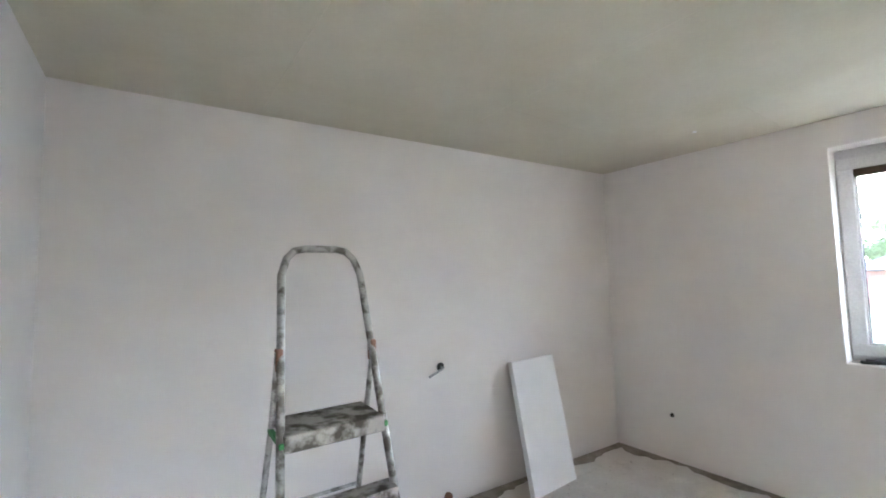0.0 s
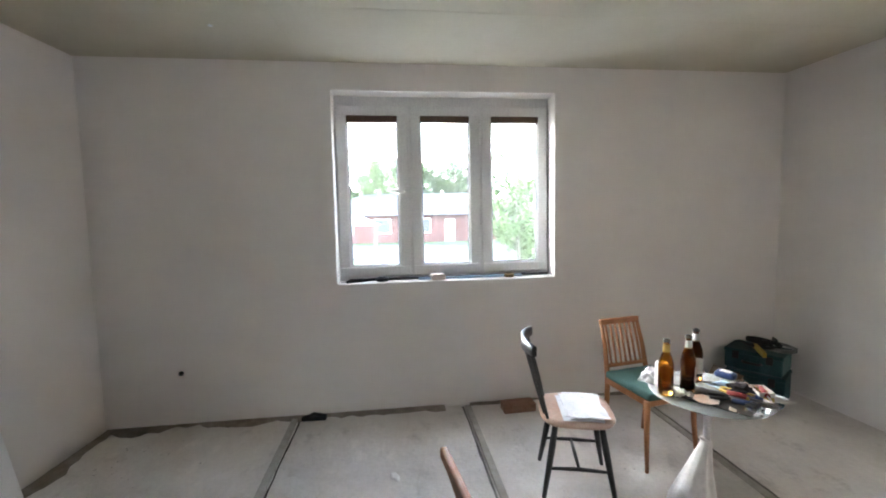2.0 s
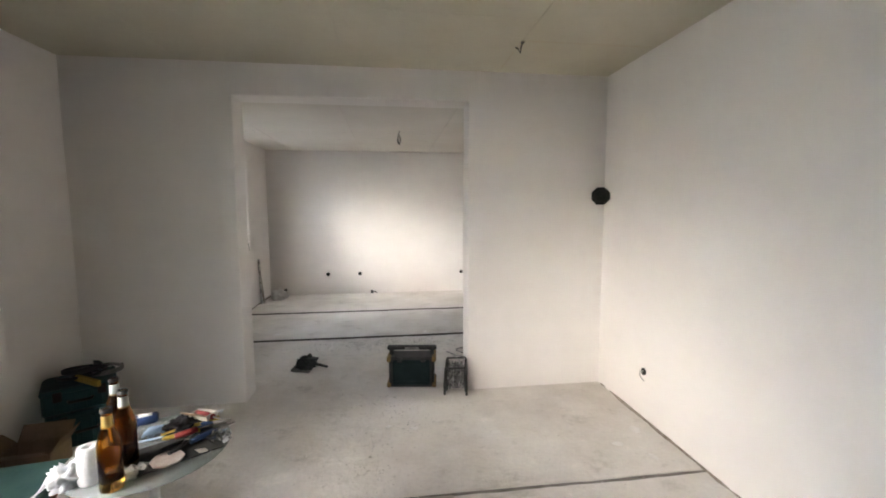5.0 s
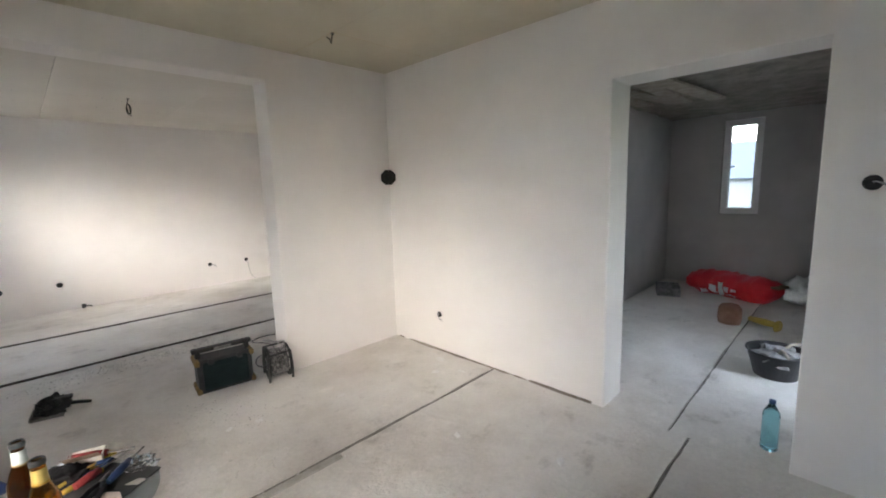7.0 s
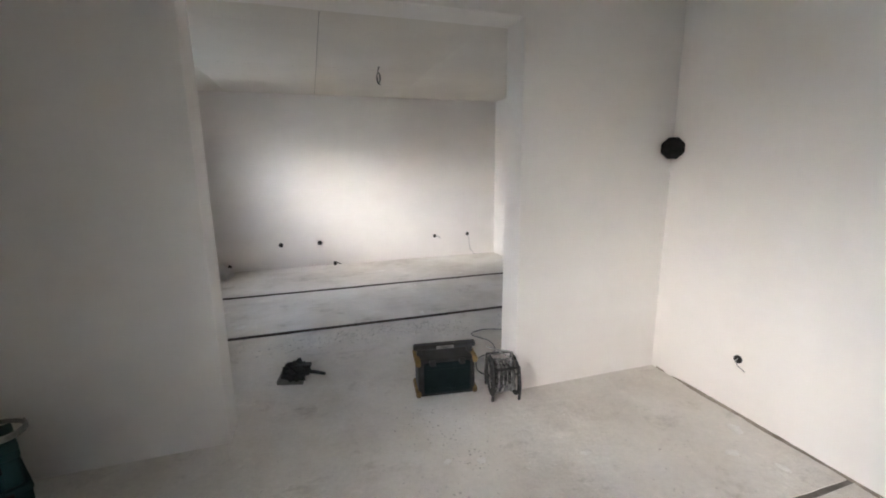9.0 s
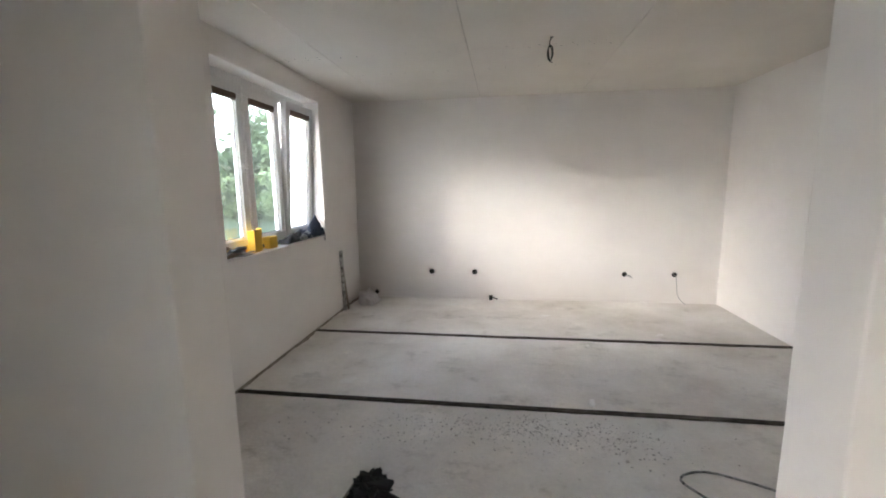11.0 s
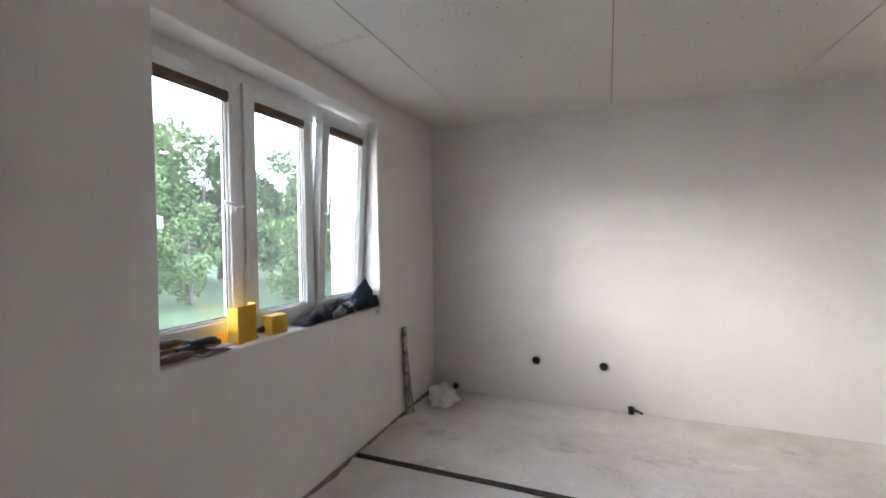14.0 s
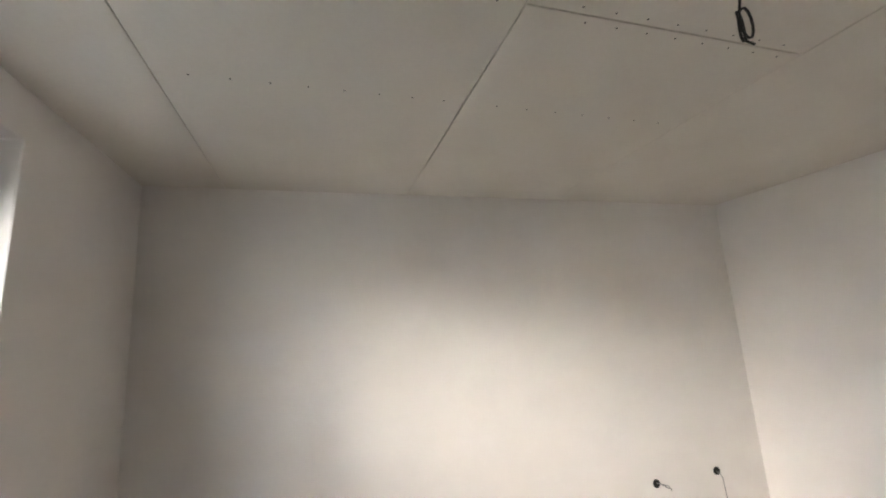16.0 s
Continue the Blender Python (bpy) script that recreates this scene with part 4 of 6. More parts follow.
def draped(bm, w, d, z, amp, seed, n=14, thick=0.004, mat=0):
    """A rumpled sheet w by d about the origin at height z."""
    g = []
    for i in range(n + 1):
        row = []
        for k in range(n + 1):
            x, y = (i / n - .5) * w, (k / n - .5) * d
            q = Vector((x * 14 + seed, y * 14, seed))
            row.append(bm.verts.new((x + .02 * noise.noise(q), y + .02 * noise.noise(q + Vector((5, 5, 5))), z + amp * abs(noise.noise(q * .8)) + amp * .4 * noise.noise(q * 2))))
        g.append(row)
    for i in range(n):
        for k in range(n):
            f = bm.faces.new((g[i][k], g[i + 1][k], g[i + 1][k + 1], g[i][k + 1]))
            f.smooth, f.material_index = True, mat
    got = [v for r in g for v in r]
    bmesh.ops.solidify(bm, geom=bm.faces[:], thickness=thick)
    return got


papers = empty("paper_stack", pose(3.315, 2.255, 0.430, 0, 0, 162), "folded white papers lying on the chair seat", "papers")
for k, (dx, dy, rz) in enumerate([(0, 0, 0), (0.008, -0.006, 3), (-0.006, 0.004, -2), (0.004, 0.006, 5)]):
    bm = bmesh.new()
    box(bm, -.155, .155, -.105, .105, 0.0, 0.002, 0.0, pose(dx * 2, dy * 2, k * 0.005, 0, 0, rz * 1.5), seg=1)
    bmesh.ops.subdivide_edges(bm, edges=[e for e in bm.edges if e.calc_length() > .1], cuts=9, use_grid_fill=True)
    for v in bm.verts:
        v.co.z += (0.016 * abs(noise.noise(v.co * 9)) + .008 * noise.noise(v.co * 21 + Vector((k, 0, 0)))) * (k / 3)
    part("sheet", bm, PAPER, papers)


def glass_table():
    t = empty("side_table", pose(2.885, 1.83, 0.0), "small round glass side table on a chrome pole", "table")
    bm = bmesh.new()
    lathe(bm, [(0, .672), (.250, .672), (.255, .675), (.255, .681), (.250, .684), (0, .684)], 48)
    part("tabletop", bm, TABLE_GLASS, t, "round greenish glass top")
    bm = bmesh.new()
    lathe(bm, [(0, .655), (.075, .657), (.075, .671), (0, .671)], 24)
    part("top_plate", bm, CHROME, t)
    bm = bmesh.new()
    lathe(bm, [(0.017, .02), (0.017, .655)], 16)
    lathe(bm, [(0.024, .34), (0.024, .38)], 16)
    part("pole", bm, CHROME, t)
    for k in range(3):
        bm = bmesh.new()
        a = radians(40 + 120 * k)
        tube(bm, [(0, 0, .05), (math.cos(a) * .12, math.sin(a) * .12, .035), (math.cos(a) * .22, math.sin(a) * .22, .012)], [.014, .012, .011], 8)
        part("foot", bm, CHROME, t)


glass_table()


def bottle(x, y, z, glass, foil, label, lab=True, beer=0.0, h=0.262):
    t = empty("beer_bottle", pose(x, y, z, 0, 0, random.uniform(0, 360)), label, "bottle", "beer bottles on the table")
    k = h / 0.262
    bm = bmesh.new()
    prof = [(0, .004), (.026, .0), (.031, .004), (.0325, .012), (.0325, .135), (.031, .152), (.024, .178), (.0165, .198), (.0142, .215), (.0135, .246), (.0155, .248), (.0155, .258), (.0118, .259)]
    inner = [(.0105, .246), (.0115, .215), (.0138, .197), (.0215, .176), (.0285, .15), (.03, .13), (.03, .012), (0, .008)]
    lathe(bm, [(r, q * k) for r, q in prof + inner], 28)
    part("glass_body", bm, glass, t)
    bm = bmesh.new()
    lathe(bm, [(.0160, .200 * k), (.0147, .216 * k), (.0142, .238 * k)], 24)
    part("neck_foil", bm, foil, t, "neck label")
    if lab:
        bm = bmesh.new()
        n = 14
        a0 = [radians(-75 + 150 * j / n) for j in range(n + 1)]
        lo = [bm.verts.new((.0329 * math.cos(a), .0329 * math.sin(a), .045)) for a in a0]
        up = [bm.verts.new((.0329 * math.cos(a), .0329 * math.sin(a), .115 + .008 * math.cos(a * 1.2))) for a in a0]
        for j in range(n):
            bm.faces.new((lo[j], lo[j + 1], up[j + 1], up[j])).smooth = True
        part("label", bm, LABEL_PAPER, t, "pale paper label")
    bm = bmesh.new()
    lathe(bm, [(.0150, .246 * k), (.0158, .2485 * k), (.0158, .257 * k), (.0135, .2605 * k), (.0105, .258 * k)], 20)
    part("lip", bm, CAP_BLACK, t, "dark bottle lip")
    if beer:
        bm = bmesh.new()
        lathe(bm, [(0, .009), (.0296, .0125), (.0296, beer), (0, beer)], 24)
        part("beer", bm, BEER, t)
    return t


TZ = 0.685
bottle(2.882, 2.050, TZ, AMBER, GOLD_FOIL, "amber beer bottle with a gold neck foil", True, 0.02)
bottle(2.915, 1.915, TZ, AMBER_DARK, SILVER_FOIL, "dark brown beer bottle with pale neck label", True, 0.03)
bottle(3.008, 1.805, TZ, AMBER_DARK, SILVER_FOIL, "dark brown beer bottle behind the others", True, 0.02)


def simple(name, build, mat, m, label, category, group="", smooth=False):
    bm = bmesh.new()
    build(bm)
    ob = mesh_object(name, bm, mat, None, label, category, group, smooth=smooth)
    ob.matrix_world = m
    return ob


def crumpled(bm, r, seed, squash=0.7, rough=0.35, sub=3):
    bmesh.ops.create_icosphere(bm, subdivisions=sub, radius=r)
    for v in bm.verts:
        n = v.co.normalized()
        k = 1 + rough * noise.noise(n * 2.3 + Vector((seed, 0, 0))) + rough * .6 * noise.noise(n * 5.5 + Vector((0, seed, 0)))
        v.co = n * r * k
        v.co.z = max(v.co.z * squash, -r * squash * .55) + r * squash * .55


simple("tissue_roll", lambda bm: [lathe(bm, [(0, .0), (.030, 0), (.033, .01), (.0315, .07), (.030, .11), (.026, .118), (.010, .117), (.010, .10), (0, .10)], 28)], PAPER, pose(2.972, 2.005, TZ), "white tissue roll beside the bottles", "tissue roll")
simple("tissue", lambda bm: crumpled(bm, .046, 4.0, .9, .6, 4), PAPER, pose(3.038, 2.005, TZ - .002), "crumpled white tissue on the table edge", "tissue", smooth=True)


simple("napkin", lambda bm: draped(bm, .12, .09, 0, .025, 8.1), PAPER, pose(3.105, 1.985, TZ - .015, 15, 35, 20), "white napkin hanging over the table edge", "napkin")


def octagon(bm, r, h):
    lathe(bm, [(0, 0), (r, 0), (r, h), (0, h)], 8)
    for f in bm.faces:
        f.smooth = False


simple("coaster", lambda bm: octagon(bm, .052, .004), SALMON, pose(2.785, 1.925, TZ + .008, 0, 0, 22), "pale pink octagonal cardboard coaster", "coaster")
simple("tray", lambda bm: box(bm, -.15, .15, -.09, .09, 0, .005, .002), DUSTY_BLACK, pose(2.80, 1.865, TZ, 0, 0, 35), "dirty black flat plastic sheet under the clutter", "tray")


def packet():
    t = empty("wipes_pack", pose(3.01, 1.635, TZ, 0, 0, 25), "dark blue soft packet with a pale lid", "packet")
    bm = bmesh.new()
    box(bm, -.045, .045, -.028, .028, 0, .032, .012, seg=3)
    part("pouch", bm, BLUE, t, smooth=True)
    bm = bmesh.new()
    box(bm, -.024, .024, -.015, .015, .0315, .035, .0015)
    part("lid", bm, PAPER, t, "pale lid")


packet()
simple("plastic_sleeve", lambda bm: draped(bm, .17, .09, 0, .02, 5.0), PALE_BLUE, pose(2.885, 1.70, TZ + .002, 0, 0, 12), "crumpled pale blue plastic sleeve", "packaging")


def screw_box():
    t = empty("screw_box", pose(2.785, 1.655, TZ, 0, 0, -18), "small open card box of screws", "box")
    bm = bmesh.new()
    box(bm, -.045, .045, -.03, .03, 0, .004)
    for a in ((-.045, .045, -.03, -.027), (-.045, .045, .027, .03), (-.045, -.042, -.027, .027), (.042, .045, -.027, .027)):
        box(bm, *a, .004, .04)
    part("carton", bm, LABEL_PAPER, t, "pale card carton")
    bm = bmesh.new()
    box(bm, -.045, .045, 0, .002, 0, .045, .0, pose(0, .03, .04, -50, 0, 0))
    part("flap", bm, CARD, t)
    bm = bmesh.new()
    rng = random.Random(2)
    for k in range(24):
        p = Vector((rng.uniform(-.035, .035), rng.uniform(-.02, .02), .02 + rng.uniform(0, .012)))
        d = Vector((rng.gauss(0, 1), rng.gauss(0, 1), .2)).normalized() * .014
        tube(bm, [tuple(p - d), tuple(p + d)], .0022, 5)
    part("screws", bm, GOLD_FOIL, t, "heap of brassy screws")


screw_box()


def hand_tool(name, m, grip, label, category, length=.16, pair=True):
    """Pliers or a driver: steel head and one or two dipped grips."""
    t = empty(name, m, label, category)
    bm = bmesh.new()
    tube(bm, [(0, 0, .010), (length * .25, 0, .010), (length * .42, 0, .010)], [.009, .007, .003] if pair else [.004, .003, .003], 8)
    part("head", bm, STEEL_DARK, t)
    for s in ((-1, 1) if pair else (0,)):
        bm = bmesh.new()
        tube(bm, [(0, s * .004, .010), (-length * .2, s * .017, .010), (-length * .58, s * .020, .010)], [.007, .008, .0075] if pair else [.011, .013, .010], 8)
        part("grip", bm, grip, t)
    return t


hand_tool("pliers", pose(2.728, 1.700, TZ + .004, 0, 0, 200), BLUE, "pliers with blue dipped grips", "pliers")
hand_tool("screwdriver", pose(2.735, 1.675, TZ + .018, 0, 0, 150), RED, "screwdriver with a red handle", "screwdriver", .18, False)
hand_tool("screwdriver", pose(2.765, 1.745, TZ + .006, 0, 0, 215), RED, "small screwdriver with a red and blue handle", "screwdriver", .13, False)
simple("marker_pen", lambda bm: tube(bm, [(-.06, 0, .008), (.035, 0, .008), (.055, 0, .008), (.062, 0, .008)], [.008, .008, .007, .003], 10), YELLOW, pose(2.812, 1.768, TZ + .004, 0, 0, 25), "short yellow marker pen", "pen")
simple("pencil", lambda bm: tube(bm, [(-.08, 0, .005), (.07, 0, .005), (.083, 0, .005)], [.004, .004, .001], 6), PALE_BLUE, pose(2.87, 1.77, TZ + .004, 0, 0, 200), "pale blue pencil lying on the table", "pencil")
simple("folding_rule", lambda bm: [box(bm, -.1, .1, -.008, .008, k * .004, k * .004 + .0032, .001, pose(0, 0, 0, 0, 0, k * 2.5), seg=1) for k in range(4)], YELLOW, pose(2.80, 1.715, TZ + .006, 0, 0, 30), "folded yellow wooden rule", "rule")
simple("tool_pouch", lambda bm: crumpled(bm, .06, 12.0, .4, .55, 4), BLACK_CLOTH, pose(2.84, 1.70, TZ), "flat black cloth tool pouch", "pouch", smooth=True)
simple("paper_slip", lambda bm: draped(bm, .10, .07, 0, .012, 2.2, 8, .001), LABEL_PAPER, pose(2.735, 1.62, TZ + .002, 0, 0, 40), "curled cream paper slip", "paper")
simple("paper_slip", lambda bm: draped(bm, .12, .05, 0, .010, 6.2, 8, .001), PAPER, pose(2.80, 1.605, TZ + .002, 0, 0, 15), "curled white paper slip", "paper")
hand_tool("pliers", pose(2.77, 1.83, TZ + .008, 0, 0, 240), BLACK_PLASTIC, "small side cutters with black handles", "pliers", .13)
hand_tool("screwdriver", pose(2.69, 1.755, TZ + .004, 0, 0, 230), BLUE, "screwdriver with a dark blue handle", "screwdriver", .17, False)
for x, y, rz, w in ((2.70, 1.88, 20, .02), (2.745, 1.905, 70, .016), (2.83, 1.665, 10, .02), (2.90, 1.63, 50, .018), (2.93, 1.72, 110, .022), (2.72, 1.80, 150, .015), (2.66, 1.77, 80, .014)):
    simple("paper_scrap", lambda bm: draped(bm, w * 2, w * 1.3, 0, .008, x * 40, 5, .001), LABEL_PAPER if rz < 60 else PALE_BLUE, pose(x, y, TZ + .001, 0, 0, rz), "small torn scrap of packaging", "scrap", "scraps on the table")
simple("plastic_wrap", lambda bm: crumpled(bm, .036, 9.0, .6, .6), CLEAR_PLASTIC, pose(2.665, 1.80, TZ), "crumpled piece of clear plastic wrap", "packaging")
simple("card_slip", lambda bm: box(bm, -.045, .045, -.014, .014, 0, .003, .001), PAPER, pose(2.655, 1.835, TZ, 0, 0, 62), "white card slip at the table edge", "card")
for x, y, r, s in ((2.905, 1.985, .020, 1.0), (2.868, 1.975, .022, 2.0), (2.855, 2.005, .016, 3.0), (2.845, 1.955, .018, 5.0)):
    simple("foil_scrap", lambda bm: crumpled(bm, r, s * 7, .7, .6, 2), SILVER_FOIL, pose(x, y, TZ), "small crumpled scrap of silvery foil", "scrap", "foil scraps on the table")


def hanging_bag():
    """A thin plastic bag tied to the table's pole, hanging to the floor."""
    t = empty("plastic_bag", pose(2.87, 1.85, 0.0), "white plastic carrier bag tied to the table pole", "bag")
    bm = bmesh.new()
    n, rows = 30, [(0.022, .46, 0.0), (.026, .44, 0.0), (.040, .38, .01), (.058, .30, .02), (.082, .21, .028), (.105, .12, .035), (.112, .06, .04), (.09, .012, .04)]
    rings = []
    for r, z, off in rows:
        rings.append([bm.verts.new((off * .8 + r * (1 + .22 * noise.noise(Vector((math.cos(a) * 2.2, math.sin(a) * 2.2, z * 4)))) * math.cos(a), off + r * (1 + .22 * noise.noise(Vector((math.cos(a) * 2.2 + 4, math.sin(a) * 2.2, z * 4)))) * math.sin(a), z)) for a in [2 * math.pi * k / n for k in range(n)]])
    for a, b in zip(rings, rings[1:]):
        for k in range(n):
            bm.faces.new((a[k], a[(k + 1) % n], b[(k + 1) % n], b[k])).smooth = True
    bm.faces.new(rings[-1])
    part("pouch", bm, BAG_WHITE, t)
    bm = bmesh.new()
    tube(bm, [(-.02, .0, .455), (0, .025, .475), (.022, 0, .465), (0, -.024, .455)], .006, 6)
    part("knot", bm, BAG_WHITE, t)


hanging_bag()
simple("crumpled_rag", lambda bm: crumpled(bm, .075, 2.0, .6, .5), CARD, pose(2.80, 1.745, 0.0), "crumpled brown rag on the floor", "rag", smooth=True)


def loose_brick(name, m, label):
    bm = bmesh.new()
    box(bm, -.125, .125, -.06, .06, 0, .065, .006)
    for v in bm.verts:
        v.co += Vector((noise.noise(v.co * 20), noise.noise(v.co * 20 + Vector((4, 0, 0))), 0)) * .003
    ob = mesh_object(name, bm, BRICK, None, label, "brick")
    ob.matrix_world = m


loose_brick("brick", pose(4.205, 2.34, 0.0, 0, 0, 92), "dusty red brick lying by the window wall")


def green_case():
    """Two stacked dark teal tool cases with latches and handle, in the corner."""
    for k, (z, h, dx) in enumerate(((0.0, .235, 0), (.237, .165, .012))):
        t = empty("tool_case", pose(4.115 + dx, 0.36, z, 0, 0, 36 if k == 0 else 33), "dark teal plastic tool case " + ("standing on the floor" if k == 0 else "stacked on another"), "tool case", "stacked teal tool cases")
        bm = bmesh.new()
        box(bm, -.19, .19, -.155, .155, .004, h - .03, .014, seg=3)
        for x in (-.12, -.04, .04, .12):
            box(bm, x - .012, x + .012, -.160, .160, .01, h - .045, .004, seg=1)
        part("body", bm, DARK_TEAL, t)
        bm = bmesh.new()
        box(bm, -.195, .195, -.16, .16, h - .032, h, .010, seg=2)
        part("lid", bm, DARK_TEAL, t)
        for x in (-.11, .11):
            bm = bmesh.new()
            box(bm, x - .022, x + .022, .158, .170, h - .075, h - .012, .004)
            part("latch", bm, BLACK_PLASTIC, t, "black latch")
        bm = bmesh.new()
        tube(bm, [(-.06, .165, h * .5), (-.055, .195, h * .5), (.055, .195, h * .5), (.06, .165, h * .5)], .009, 8)
        part("handle", bm, BLACK_PLASTIC, t)


green_case()


def belt():
    t = empty("tool_belt", pose(4.12, 0.33, .402, 0, 0, 20), "dark leather tool belt heaped on the cases", "belt")
    bm = bmesh.new()
    pts = [(.14 * math.cos(a) * (1 - a * .03), .09 * math.sin(a) * (1 - a * .03), .016 + a * .006) for a in [k * .42 for k in range(26)]]
    tube(bm, pts, .017, 8, flat=.35)
    part("strap", bm, BLACK_PLASTIC, t)
    bm = bmesh.new()
    crumpled(bm, .07, 6.0, .6, .35)
    part("pouch", bm, BLACK_PLASTIC, t, smooth=True)


belt()
simple("spirit_level", lambda bm: [box(bm, -.13, .13, -.012, .012, 0, .04, .004), box(bm, -.02, .02, -.013, .013, .012, .03, .002)], YELLOW, pose(4.02, 0.45, .402, 0, 0, -30), "short yellow spirit level on the case lid", "level")
simple("coiled_hose", lambda bm: tube(bm, [(.13 * math.cos(k * .35), .10 * math.sin(k * .35), .008 + k * .0006) for k in range(48)], .006, 6), CLOTH_PALE, pose(4.06, .25, .402), "pale coiled cord on the case lid", "cord")


def open_carton():
    t = empty("cardboard_box", pose(4.13, .76, 0.0, 0, 0, 8), "open brown cardboard box with raised flaps", "box")
    t.scale = (.8, .8, .85)
    bm = bmesh.new()
    box(bm, -.17, .17, -.13, .13, .002, .006)
    for a in ((-.17, .17, -.13, -.126), (-.17, .17, .126, .13), (-.17, -.166, -.126, .126), (.166, .17, -.126, .126)):
        box(bm, *a, .006, .17, .001, seg=1)
    part("carton", bm, CARD, t)
    for m in (pose(0, -.13, .17, 40, 0, 0), pose(0, .13, .17, -55, 0, 0)):
        bm = bmesh.new()
        box(bm, -.168, .168, -.002, .002, 0, .12, .001, m, seg=1)
        part("flap", bm, CARD, t)
    for s, ry in ((-1, -35), (1, 50)):
        bm = bmesh.new()
        box(bm, -.002, .002, -.125, .125, 0, .12, .001, pose(s * .17, 0, .17, 0, ry, 0), seg=1)
        part("flap", bm, CARD, t)


open_carton()


def jobsite_radio():
    """A boxy dark case on its side with yellow bumpers at the corners and a top carrying bar."""
    t = empty("tool_chest", pose(1.842, -0.155, 0.0, 0, 0, -7), "black tool chest with dirty yellow corner bumpers", "tool case")
    t.scale = (1.0, 1.0, 0.93)
    bm = bmesh.new()
    box(bm, -.195, .195, -.10, .10, .02, .305, .022, seg=3)
    part("body", bm, BLACK_PLASTIC, t)
    bm = bmesh.new()
    box(bm, -.160, .160, .092, .112, .05, .285, .014, seg=2)
    for z in (.09, .245):
        box(bm, -.14, .14, .108, .116, z - .006, z + .006, .003, seg=1)
    part("front_panel", bm, BLACK_TEAL, t, "almost black teal front panel")
    for sx in (-1, 1):
        for z in (.045, .285):
            bm = bmesh.new()
            box(bm, sx * .193 - .018, sx * .193 + .018, -.106, .106, z - .024, z + .024, .012, seg=2)
            part("corner_bumper", bm, DULL_YELLOW, t, "dirty yellow rubber corner bumper")
        bm = bmesh.new()
        box(bm, sx * .175 - .018, sx * .175 + .018, -.025, .025, .30, .372, .006)
        part("handle_post", bm, BLACK_PLASTIC, t)
    bm = bmesh.new()
    box(bm, -.215, .215, -.03, .03, .348, .385, .012, seg=2)
    part("carry_bar", bm, BLACK_PLASTIC, t)
    bm = bmesh.new()
    box(bm, -.06, .06, .029, .034, .354, .378, .002)
    part("name_plate", bm, CLOTH_PALE, t, "pale worn plate")
    for sx in (-1, 1):
        bm = bmesh.new()
        box(bm, sx * .10 - .02, sx * .10 + .02, .10, .120, .268, .312, .004)
        part("latch", bm, BLACK_PLASTIC, t)


jobsite_radio()


def cable_reel():
    """A cable drum between wire-cage flanges, leaning at the wall's corner."""
    t = empty("cable_reel", pose(1.475, 0.0, 0.0, 0, 0, 78), "grey cable drum reel in a dark wire cage", "cable reel")
    zc = .135
    for y in (-.08, .08):
        bm = bmesh.new()
        for r in (.128,):
            tube(bm, [(r * math.cos(a), y, zc + r * math.sin(a)) for a in [2 * math.pi * k / 32 for k in range(33)]], .009, 8, cap=False)
        for k in range(4):
            a = 2 * math.pi * (k + .3) / 4
            tube(bm, [(.04 * math.cos(a), y, zc + .04 * math.sin(a)), (.128 * math.cos(a), y, zc + .128 * math.sin(a))], .007, 6)
        part("flange", bm, DUSTY_BLACK, t, "wire flange")
    bm = bmesh.new()
    pts = []
    for j in range(14 * 20):
        a = 2 * math.pi * j / 20
        r = .092 + .020 * math.sin(j / 20 * 4.1)
        pts.append((r * math.cos(a), -.066 + .0095 * j / 20 + .003 * math.sin(a * 2), zc + r * math.sin(a)))
    tube(bm, pts, .0075, 6)
    part("wound_cable", bm, DARK_CABLE, t, "dark grey wound cable")
    bm = bmesh.new()
    lathe(bm, [(0, -.086), (.03, -.086), (.072, -.072), (.072, .072), (.03, .086), (0, .086)], 20, m=pose(0, 0, zc, 90, 0, 0))
    part("drum_core", bm, BLACK_PLASTIC, t)
    for s in (-1, 1):
        bm = bmesh.new()
        tube(bm, [(s * .11, -.09, .009), (s * .13, -.09, .10), (s * .125, -.085, .235), (s * .12, .085, .245), (s * .13, .09, .10), (s * .11, .09, .009)], .010, 8)
        part("stand_hoop", bm, DUSTY_BLACK, t)
    bm = bmesh.new()
    tube(bm, [(-.12, .08, .245), (0, .08, .262), (.12, .08, .245)], .009, 8)
    part("carry_grip", bm, BLACK_PLASTIC, t)
    bm = bmesh.new()
    tube(bm, [(.02, .02, .235), (.09, .03, .30), (.02, -.05, .335), (-.08, -.09, .31), (-.10, .0, .27), (-.02, .07, .29), (.06, .05, .25)], .0055, 6)
    part("loose_end", bm, RUBBER_GREY, t)


cable_reel()


